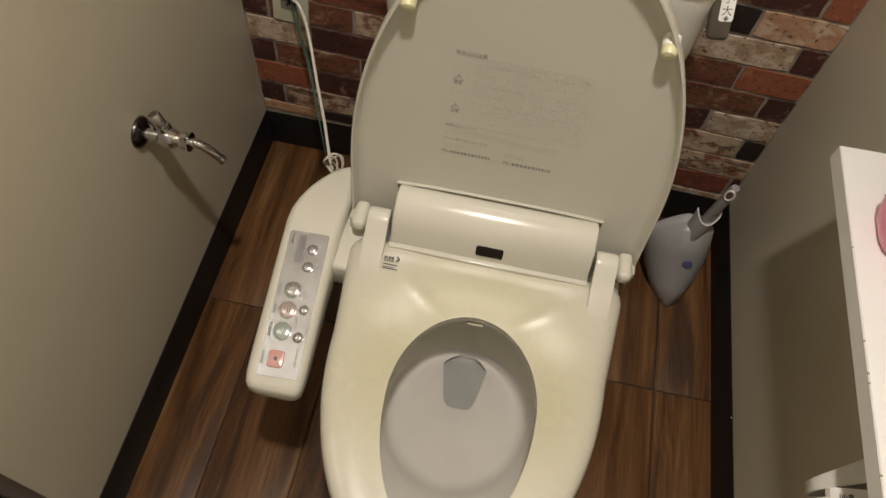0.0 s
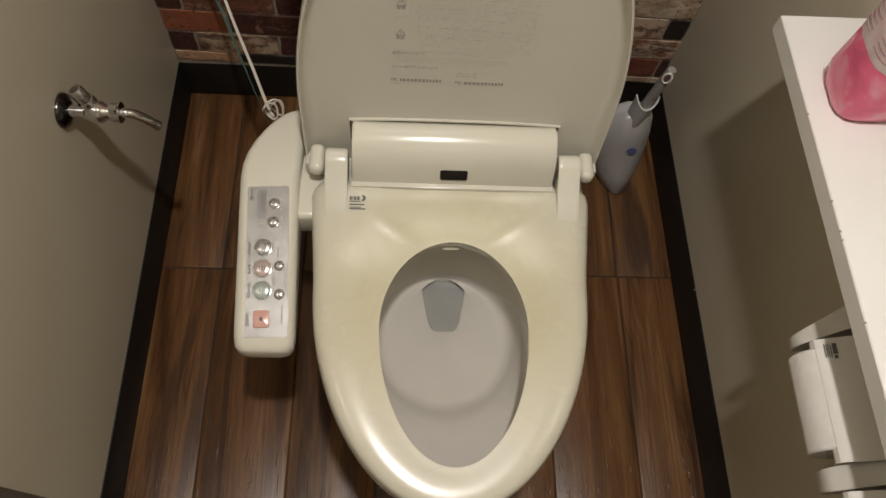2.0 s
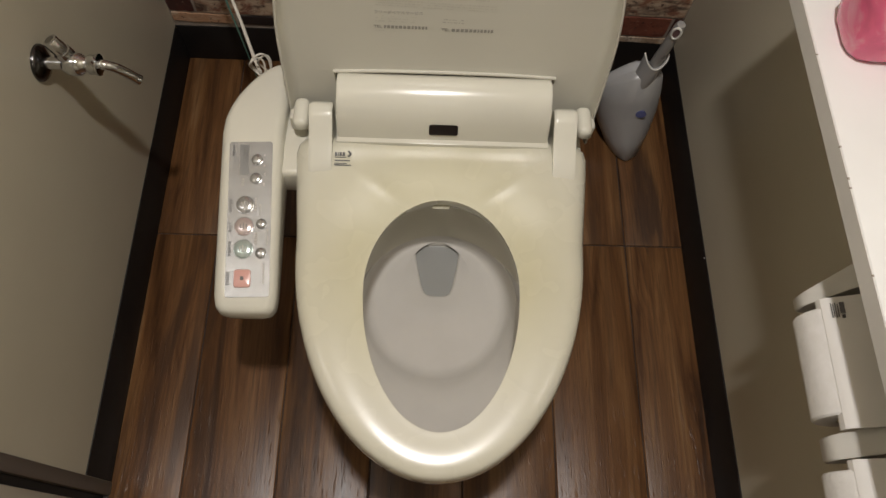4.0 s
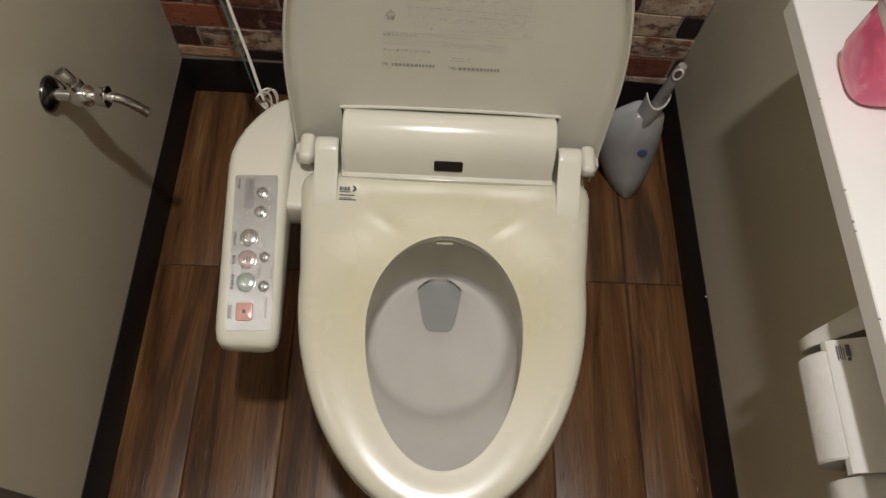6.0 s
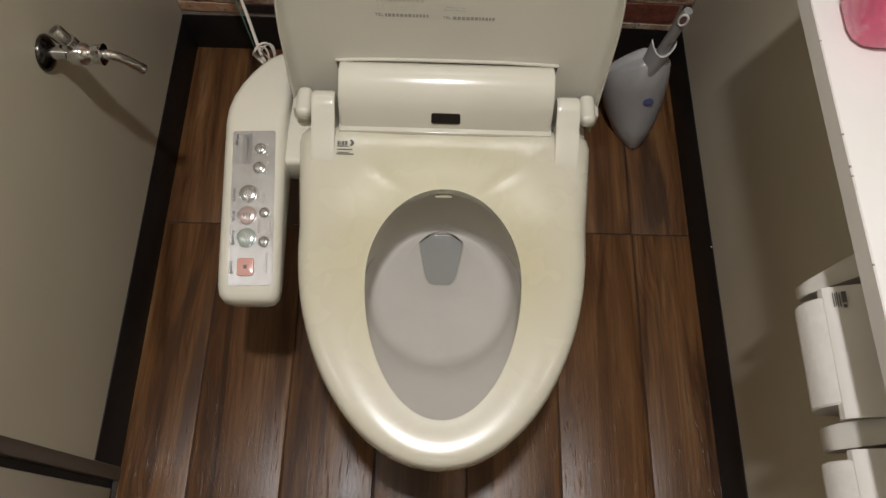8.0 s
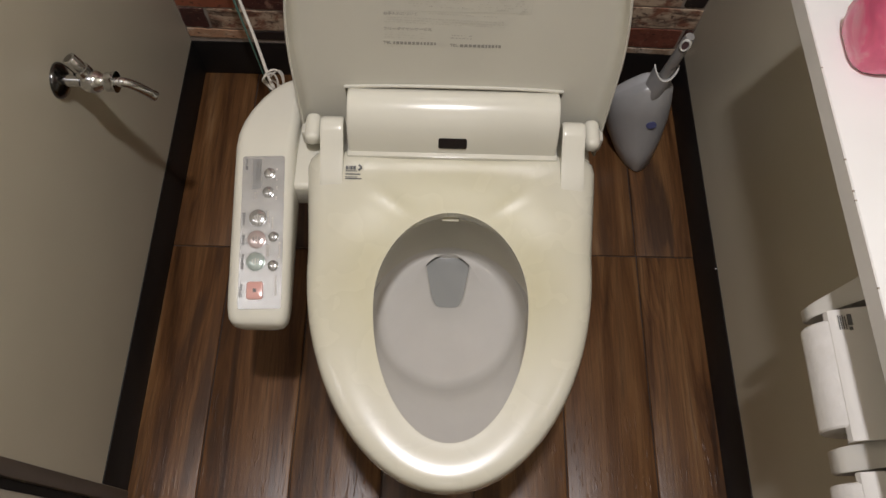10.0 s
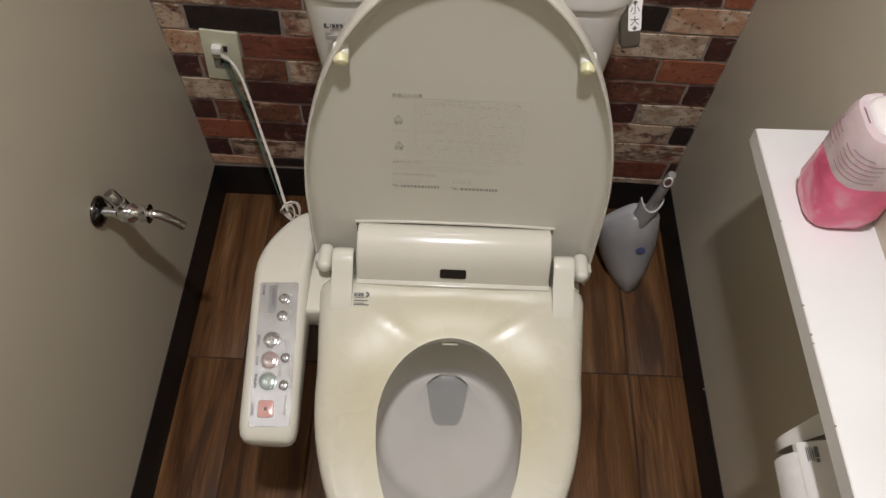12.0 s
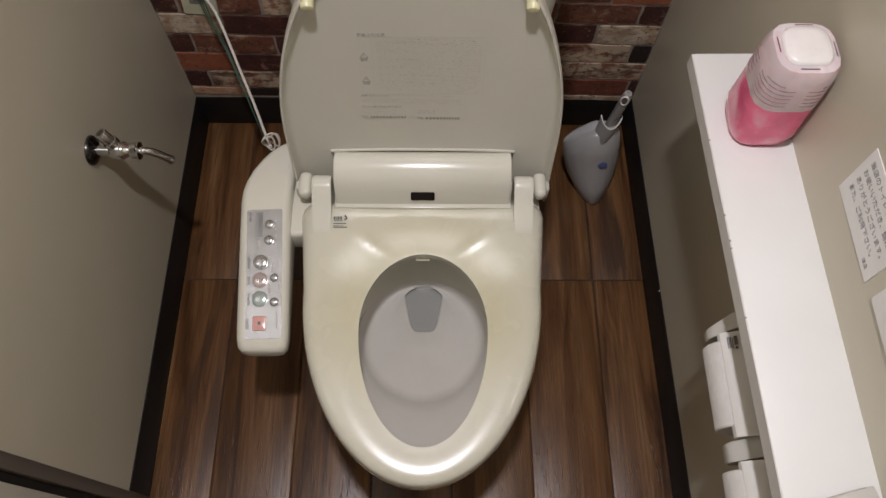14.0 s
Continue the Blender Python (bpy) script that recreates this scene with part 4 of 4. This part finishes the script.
sp = smooth_path([(0.077, 0, 0.0), (0.088, 0.001, -0.002), (0.098, 0.003, -0.010), (0.108, 0.006, -0.026), (0.117, 0.009, -0.044)], 6)
part("spout", tube(sp, [0.0072] * (len(sp) - 2) + [0.0078, 0.0078], 14), M_CHROME, tap)

# ---------------------------------------------------------------- outlet, plug and cords
outlet = thing("wall_outlet", "cream double wall outlet plate, slightly crooked, on the brick wall", "outlet", (-0.4495, 0, 0.449))
om = Matrix.Rotation(radians(90), 4, "X") @ Matrix.Rotation(radians(-5.0), 4, "Z")
part("plate", slab(rounded_rect(0.0695, 0.124, 0.0025), om, 0.0, 0.0065, 0.002), M_OUTLET, outlet)
part("socket", slab(rounded_rect(0.026, 0.026, 0.002), om @ Matrix.Translation((0.0, 0.02, 0)), 0.006, 0.0075), M_OUTLET, outlet)
part("socket", slab(rounded_rect(0.028, 0.024, 0.002), om @ Matrix.Translation((-0.004, -0.018, 0)), 0.006, 0.0075), M_SOCKET, outlet, "grey socket")
bm = bmesh.new()
for x in (-0.006, 0.006):
    box(bm, x - 0.0012, x + 0.0012, -0.022, -0.012, 0.0074, 0.0079, m=om)
box(bm, -0.004, 0.010, -0.014, -0.003, 0.0074, 0.0095, 0.002, m=om)
part("slot", bm, M_BLACK, outlet, "dark earth terminal and slots", False)
plug = thing("power_plug", "white plug and cord from the outlet to the toilet seat", "plug", (-0.4495, 0, 0.449))
part("plug_body", slab(rounded_rect(0.019, 0.0155, 0.002), om @ Matrix.Translation((-0.006, 0.024, 0)), 0.0078, 0.020, 0.002), M_BUMP, plug)
c0 = Vector((-0.4495, 0, 0.449))
cord = smooth_path([(0.002, -0.016, 0.013), (0.014, -0.022, 0.0115), (0.027, -0.031, 0.005), (0.040, -0.045, -0.014), (0.056, -0.075, -0.042), (0.083, -0.135, -0.068), (0.117, -0.21, -0.078), (0.150, -0.29, -0.070), (0.166, -0.325, -0.058)], 8)
part("plug_body", slab(rounded_rect(0.007, 0.012, 0.001), om @ Matrix.Translation((0.0085, 0.022, 0)), 0.0070, 0.0090), M_BLACK, plug, "dark side of the plug")
part("cord", tube(cord, 0.0027, 10), M_CORD, plug)
bm = bmesh.new()
for k in range(5):
    p = cord[2 + 2 * k]
    d = (cord[3 + 2 * k] - p).normalized()
    turned([(0.0032, -0.0012), (0.0048, -0.001), (0.0048, 0.001), (0.0032, 0.0012)], Matrix.Translation(p) @ d.to_track_quat("Z", "Y").to_matrix().to_4x4(), 12, bm)
part("strain_relief", bm, M_CORD, plug)
bm = bmesh.new()
for k, (r, dx, dy) in enumerate(((0.019, 0.001, 0.0), (0.013, 0.006, 0.004), (0.015, -0.004, -0.003))):
    loop = [Vector((0.168 + dx + r * 0.75 * math.cos(a), -0.322 + dy + 0.004 * math.sin(a * 2), -0.045 + r * 1.35 * math.sin(a))) for a in np.linspace(0, 2 * math.pi, 25)]
    tube(loop, 0.0016, 8, bm, False)
part("cord_coil", bm, M_CORD, plug, "small bundled coil of cord")
earth = thing("earth_wire", "thin green earth wire hanging below the outlet", "wire", (-0.4495, 0, 0.449))
for q in (0.0, 0.004, 0.009):
    w = smooth_path([(0.002 + q, -0.010, -0.005), (0.007 + q, -0.022, -0.016), (0.016 + q * 0.7, -0.032, -0.05), (0.038 + q * 0.5, -0.06, -0.10), (0.075 + q * 0.2, -0.135, -0.135), (0.115, -0.22, -0.15), (0.155, -0.31, -0.13)], 7)
    part("strand", tube(w, 0.0010, 8), M_EARTH, earth)

# ---------------------------------------------------------------- brush in its holder
brush_holder = thing("toilet_brush_holder", "silver-grey plastic toilet brush holder on the floor", "brush holder", (0.40, -0.15, 0))


def holder_ring(z, cx, hw, yf, yb, sharp=1.0, n=40):
    """A section of the case: drawn out at the front, flat at the back."""
    out = []
    for k in range(n):
        a = 2 * math.pi * k / n
        c, s = math.cos(a), math.sin(a)
        x = math.copysign(abs(c) ** sharp, c) * hw
        y = -abs(yf) * abs(s) ** sharp if s < 0 else yb * s ** 0.6
        out.append(Vector((cx + x, y, z)))
    return out


def crest(x):
    """The case's upper edge swings up from its outer shoulder to the socket and falls a little beyond it."""
    t = min(1.0, max(0.0, (x + 0.088) / 0.058))
    return 0.150 + 0.070 * t ** 0.62 - 2.2 * max(0.0, x + 0.002) ** 1.3


rings = [holder_ring(*r) for r in ((0.0, 0.002, 0.045, -0.081, 0.03, 1.22), (0.004, 0.002, 0.048, -0.084, 0.031, 1.2), (0.05, -0.008, 0.059, -0.073, 0.028, 1.1), (0.10, -0.016, 0.065, -0.058, 0.022, 1.05), (0.145, -0.023, 0.065, -0.046, 0.016))]
top = [Vector((v.x, v.y, crest(v.x) - 0.004)) for v in holder_ring(0.18, -0.028, 0.060, -0.034, 0.010)]
rings += [top, [Vector((-0.028 + (v.x + 0.028) * 0.97, v.y * 0.80, v.z + 0.0035)) for v in top], [Vector((-0.028 + (v.x + 0.028) * 0.93, v.y * 0.40, v.z + 0.0050)) for v in top]]
part("body", loft(rings), M_BRUSH, brush_holder, angle=60)
# open half-round socket for the stem
sock = []
for i, (z, r) in enumerate(((0.165, 0.016), (0.19, 0.019), (0.22, 0.021), (0.25, 0.022))):
    sock.append([Vector((-0.018 + 0.012 * (z - 0.165) / 0.085 + r * math.cos(a), -0.02 + 0.006 * (z - 0.165) / 0.085 + r * math.sin(a), z + (0.02 * abs(math.cos(a)) ** 2 if i == 3 else 0))) for a in np.linspace(-math.pi, 0.0, 17)])
inner = [[Vector((v.x * 0.93 - 0.0005, v.y * 0.9 + 0.001, v.z)) for v in ring] for ring in sock]
bm = loft(sock + list(reversed(inner)), False, False, False)
part("socket", bm, M_BRUSH, brush_holder, "open half-round socket")
part("socket_rim", tube(sock[-1], 0.0014, 8), M_BUMP, brush_holder, "pale rim of the socket")
part("emblem", turned([(0.0105, -0.003), (0.0105, 0.0016), (0.001, 0.0019)], Matrix.Translation((0.0015, -0.0500, 0.1280)) @ Matrix.Rotation(radians(70), 4, "X") @ Matrix.Diagonal((1, 0.72, 1, 1))), M_BLUE, brush_holder, "small blue oval emblem")

brush = thing("toilet_brush", "grey plastic toilet brush standing in its holder", "toilet brush", (0.40, -0.15, 0))
a, b = Vector((-0.012, -0.012, 0.14)), Vector((0.004, -0.030, 0.368))
ax = (b - a).normalized()
hm = Matrix.Translation(a) @ ax.to_track_quat("Z", "Y").to_matrix().to_4x4()
L = (b - a).length
part("handle", turned([(0.010, 0), (0.0112, 0.03), (0.0105, 0.09), (0.0098, 0.16), (0.0098, L - 0.02), (0.0094, L - 0.008), (0.0075, L - 0.001), (0.003, L)], hm, 20), M_BRUSH_HANDLE, brush)
out = Vector((-0.40, -0.88, 0.25))
out = (out - ax * out.dot(ax)).normalized()
across = ax.cross(out)
ce = b - ax * 0.0145


def loop(r1, r2, d):
    return [ce + out * d + across * (r1 * math.cos(q)) + ax * (r2 * math.sin(q)) for q in np.linspace(0, 2 * math.pi, 24, endpoint=False)]


ring = loop(0.0072, 0.0135, 0.0104)
part("hanging_loop", tube(ring + [ring[0], ring[1]], 0.0022, 8, None, False), M_BUMP, brush, "pale rim of the hanging hole")
part("hanging_hole", loft([loop(0.0062, 0.012, 0.0085), loop(0.0062, 0.012, 0.0108)]), M_SLIT, brush, "dark hanging hole")
part("head", turned([(0.008, -0.10), (0.024, -0.09), (0.026, -0.04), (0.012, 0.0)], hm), M_BUMP, brush)

# ---------------------------------------------------------------- shelf, air freshener, signs
SH_Z, SH_X = 0.717, 0.3885
shelf = thing("wall_shelf", "long white laminate shelf on the beige wall", "shelf", (SH_X, -0.373, SH_Z), turn=0.85)
part("edge_band", boxes(-0.0012, 0.0, -0.714, -0.001, -0.0235, -0.0006), M_FLAP, shelf, "pale edge band")
part("end_band", boxes(0.001, 0.116, -0.7162, -0.715, -0.0235, -0.0006), M_FLAP, shelf, "pale edge band")
part("board", boxes(0.0, 0.128, -0.715, 0.0, -0.024, 0.0, 0.0018), M_WHITE, shelf)

for k, y in enumerate((-0.147, -0.261, -0.297, -0.308, -0.400)):
    part("edge_chip", boxes(-0.0014, 0.0007, y - 0.0007 - 0.0005 * (k % 3), y + 0.0008, -0.0016 - 0.0005 * (k % 2), 0.0001, 0.0003, 1), M_CHIP, shelf, "tiny dark chip in the edge", False)

fresh = thing("air_freshener", "pink gel air freshener with slotted milky cap on the shelf", "air freshener", (0.4550, -0.4935, SH_Z))


def octo(w, z):
    return [Vector((x, y, z)) for x, y in rounded_rect(w, w, w * 0.30, 3)]


TALL = 1.15
part("gel_jar", loft([octo(w, z * TALL) for w, z in ((0.060, 0.0), (0.070, 0.001), (0.078, 0.006), (0.0880, 0.026), (0.0838, 0.082))]), M_GEL, fresh, "translucent magenta gel jar", angle=45)
part("cap", loft([octo(w, z * TALL) for w, z in ((0.0843, 0.0745), (0.0853, 0.0765), (0.0828, 0.112), (0.080, 0.127), (0.074, 0.1345), (0.063, 0.1365))]), M_CAP, fresh, "milky pink slotted cap", angle=45)
part("cap_top", loft([octo(w, z * TALL) for w, z in ((0.058, 0.1360), (0.056, 0.1385), (0.050, 0.1405), (0.036, 0.1415))]), M_CAPTOP, fresh, "milky white raised top", angle=45)
for q in range(6):
    z = 0.0845 + 0.0059 * q
    ring = rounded_rect(0.0855 - 0.075 * (z - 0.072), 0.0855 - 0.075 * (z - 0.072), 0.0255, 8)
    for corner in range(4):
        i0 = corner * 9
        arc = [ring[(i0 + k) % 36] for k in range(-1, 10)] if q < 5 else [ring[(i0 + k) % 36] for k in range(2, 7)]
        arc = [Vector((x, y, z * TALL)) for x, y in arc]
        arc[0], arc[-1] = arc[1] + (arc[0] - arc[1]).normalized() * 0.008, arc[-2] + (arc[-1] - arc[-2]).normalized() * 0.008
        part("slit", tube(arc, 0.0007, 6), M_CAPSLIT, fresh, "", False)
for turn in (0, 90, 180, 270):
    part("slit", boxes(-0.014, 0.008, -0.0335, -0.0322, 0.1356 * TALL, 0.1364 * TALL, m=Matrix.Rotation(radians(turn), 4, "Z")), M_SLIT, fresh, "", False)


grey_box = thing("plastic_box", "light grey rounded plastic box on the white shelf", "box", (0.468, -1.020, SH_Z), turn=14)
part("case", boxes(-0.034, 0.030, -0.045, 0.045, 0.0, 0.022, 0.006, 3), M_HOLDER, grey_box)
part("lid", boxes(-0.033, 0.029, -0.044, 0.044, 0.0222, 0.026, 0.0015), M_HOLDER, grey_box)


def wall_x(y):
    return XR + (XR2 - XR) * (y / -0.93)


# thank-you card: lines run along the wall, towards the front
WM = Matrix(((0, 0, -1, 0), (-1, 0, 0, 0), (0, 1, 0, 0), (0, 0, 0, 1)))
card = thing("notice_card", "white notice card with grey Japanese words on the wall", "notice", (wall_x(-0.69), -0.633, 0.790))
part("sheet", slab([(0.0, 0.0), (0.124, 0.0), (0.124, 0.083), (0.0, 0.083)], WM, -0.001, 0.0016), M_PAPER, card)
for k, (word, x) in enumerate((("当店のトイレを", 0.010), ("お使いいただき、誠に", 0.010), ("ありがとうございます。", 0.010), ("また、ご利用下さい。", 0.010))):
    text_part("notice_line", word, 0.0098, WM @ Matrix.Translation((x, 0.070 - 0.0155 * k, 0.0019)), M_GREYINK, card)
text_part("notice_line", "店主", 0.0070, WM @ Matrix.Translation((0.098, 0.009, 0.0019)), M_GREYINK, card)
plate = thing("wall_plate", "plain white plate on the wall above the shelf", "wall plate", (wall_x(-0.80), -0.778, 0.795))
part("plate", slab([(x + 0.06, y + 0.045) for x, y in rounded_rect(0.12, 0.09, 0.004)], WM, -0.001, 0.004, 0.001), M_PAPER, plate)

# ---------------------------------------------------------------- paper holders under the shelf


def paper_holder(y0):
    """A double holder: three splayed brackets on a back plate and a hinged flap over each roll."""
    ob = thing("paper_holder", "light grey double paper holder with white flaps under the shelf", "paper holder", (0.432, y0, 0.586))
    pitch = 0.168
    for k in range(3):
        prof = [(-0.027, -0.036), (-0.029, -0.020), (-0.028, -0.012), (-0.024, -0.006), (0.004, 0.022), (0.034, 0.044), (0.076, 0.058), (0.076, -0.06), (0.02, -0.056), (-0.02, -0.046)]
        back, thick, lean = (-0.010, 0.016, 0.034) if k == 0 else (0.0, 0.026, 0.012)

        def side(y, f, flare):
            return [Vector((x * f, y + flare * min(1.0, max(0.0, (x + 0.029) / 0.07)), z * f)) for x, z in prof]
        y = -pitch * k
        part("bracket", loft([side(y + back - 0.001, 0.95, lean), side(y + back - 0.003, 1.0, lean), side(y + back - thick + 0.002, 1.0, lean * 0.4), side(y + back - thick, 0.95, lean * 0.4)]), M_HOLDER, ob, angle=28)
    flap = [(-0.024, 0.002), (-0.0275, 0.010), (-0.0265, 0.017), (-0.022, 0.0215), (0.004, 0.034), (0.03, 0.044), (0.074, 0.050), (0.074, 0.046), (0.03, 0.040), (0.004, 0.030), (-0.020, 0.017)]
    made = []
    for k in range(2):
        y = -0.029 - pitch * k
        rings = [[Vector((x, y + yy, z)) for x, z in flap] for yy in (0.0, -0.002, -0.136, -0.138)]
        made.append(part("flap", loft(rings), M_FLAP, ob, "white hinged flap", angle=30))
    part("back_plate", boxes(0.062, 0.0775, -2 * pitch - 0.024, 0.016, -0.06, 0.055, 0.004), M_HOLDER, ob)
    return made[0]


fl = paper_holder(-0.727)
mk = Matrix.Translation((-0.0150, -0.042, 0.0262)) @ Matrix.Rotation(radians(-26), 4, "Y")
part("mark", bars_mesh([(-0.0055, -0.010, -0.0046, 0.006), (-0.0035, -0.009, -0.0027, 0.005), (-0.0016, -0.010, -0.0008, 0.006), (0.0006, -0.010, 0.0014, 0.004), (0.003, -0.006, 0.0075, 0.006), (0.0035, -0.0115, 0.0068, -0.0080)], mk, 0.0012), M_INK, fl, "small dark printed mark", False)


def roll(y0):
    ob = thing("toilet_roll", "white toilet paper roll in the holder", "toilet roll", (0.4375, y0, 0.572), group="toilet rolls")
    m = Matrix.Rotation(radians(90), 4, "X")
    part("paper", turned([(0.020, 0.0), (0.042, 0.0), (0.0435, 0.002), (0.0435, 0.112), (0.042, 0.114), (0.020, 0.114)], m, 40), M_TISSUE, ob)
    part("core", turned([(0.0195, -0.001), (0.0195, 0.115), (0.0185, 0.115), (0.0185, -0.001)], m), M_OUTLET, ob)
    bm = bmesh.new()
    ys = np.linspace(-0.112, -0.002, 10)
    loft([[Vector((0.0443 * math.cos(radians(a)), y, 0.0443 * math.sin(radians(a)))) for a in (120, 140, 160, 175, 190)] for y in ys], False, False, False, bm)
    part("loose_end", bm, M_TISSUE, ob)
    return ob


r1 = roll(-0.7650)
copy_thing(r1, pose(0.4375, -0.7650 - 0.168, 0.572))

# ---------------------------------------------------------------- floor planks
PX = [XL, -0.429, -0.268, -0.107, 0.057, 0.222, 0.384, 0.56]
PY = [0.0, -0.429, -1.33, -2.23, YF]
for i in range(len(PX) - 1):
    for j in range(len(PY) - 1):
        x0, x1, y0, y1 = PX[i] + 0.0008, PX[i + 1] - 0.0008, PY[j + 1] + 0.0008, PY[j] - 0.0008
        w, l = x1 - x0, y1 - y0
        ob = link("plank", boxes(-w / 2, w / 2, -l / 2, l / 2, -0.006, 0.0, 0.0026, 3), M_WOOD, floor, angle=50)
        ob.location = ((x0 + x1) / 2, (y0 + y1) / 2, 0)

# ---------------------------------------------------------------- brick print on the back wall
ROWS_LR = {
    -1: ([-0.419, -0.25], ["tan", "black", "mixed"], [0.30], ["mixed", "beige"]),
    0: ([-0.496, -0.33], ["dark", "mixed", "dark"], [0.30, 0.473], ["brown", "red", "dark"]),
    1: ([-0.422, -0.26], ["orange", "dark", "brown"], [0.29], ["dark", "mixed"]),
    2: ([-0.500, -0.323], ["dark", "brown", "dark"], [0.28, 0.45], ["beige", "mixed", "black"]),
    3: ([-0.422, -0.25], ["beige", "dark", "tan"], [0.363], ["dark", "beige"]),
    4: ([-0.498, -0.331], ["dark", "brown", "mixed"], [0.27, 0.442], ["red", "brown", "dark"]),
    5: ([-0.412, -0.24], ["tan", "red", "dark"], [0.375], ["brown", "orange"]),
    6: ([-0.498, -0.325], ["mixed", "black", "mixed"], [0.27, 0.447], ["dark", "beige", "dark"]),
    7: ([-0.418, -0.28], ["mixed", "brown", "dark"], [0.358], ["black", "tan"]),
    8: ([-0.498, -0.325], ["red", "dark", "beige"], [0.26, 0.444], ["mixed", "dark", "orange"]),
    9: ([-0.43, -0.26], ["beige", "mixed", "red"], [0.35], ["mixed", "brown"]),
}
rb = random.Random(21)
PITCH, Z0, LEANX = 0.0601, 0.133, -0.028


def brick_outline(w, h, n=9, j=0.0013):
    """Uneven, chipped outline of one brick round its own middle."""
    pts = []
    for (ax_, ay_), (bx_, by_) in (((-w, -h), (w, -h)), ((w, -h), (w, h)), ((w, h), (-w, h)), ((-w, h), (-w, -h))):
        steps = n if ax_ != bx_ else 3
        for q in range(steps):
            t = q / steps
            x, y = ax_ + (bx_ - ax_) * t, ay_ + (by_ - ay_) * t
            k = 0.95 if q == 0 else 1.0
            pts.append((x * (1 - (1 - k) * 0.2 * h / w) + rb.uniform(-j, j), y * k + rb.uniform(-j, j)))
    return pts


def add_brick(x0, x1, z0, z1, colour, k):
    w, h = (x1 - x0) / 2 - 0.0030, (z1 - z0) / 2 - 0.0031
    if w < 0.006 or h < 0.004:
        return
    cx, cz = (x0 + x1) / 2, (z0 + z1) / 2
    m = Matrix.Rotation(radians(90), 4, "X")
    ob = link("brick", slab(brick_outline(w, h), m, -0.001, 0.0026, 0.0010), BRICKS[colour], wall_back, "", False)
    ob.location = (cx, 0, cz)
    ob.rotation_euler[1] = -math.atan(LEANX)


names = list(BRICKS)
for k in range(-1, 36):
    za = max(Z0 + PITCH * k, SK - 0.002)
    zb = Z0 + PITCH * (k + 1)
    if k in ROWS_LR:
        lj, lc, rj, rc = ROWS_LR[k]
        xs = [XL] + lj
        cs = list(lc[:len(lj)])
        x = lj[-1]
        while rj[0] - x > 0.24:
            x += rb.uniform(0.15, 0.18)
            xs.append(x)
            other = rb.choice(names)
            cs.append(lc[-1] if len(cs) == len(lj) else other)
        xs += rj + [XR]
        cs += rc
    else:
        off = 0.09 * (k % 2)
        xs, cs, x = [XL], [], XL + 0.08 + off
        while x < XR - 0.03:
            xs.append(x)
            cs.append(rb.choice(names))
            x += rb.uniform(0.15, 0.185)
        xs.append(XR)
        cs.append(rb.choice(names))
    for q, (x0, x1) in enumerate(zip(xs, xs[1:])):
        mid = (x0 + x1) / 2
        dz = LEANX * mid
        add_brick(x0, x1, max(za + dz, SK - 0.0035), zb + dz, cs[min(q, len(cs) - 1)], k)
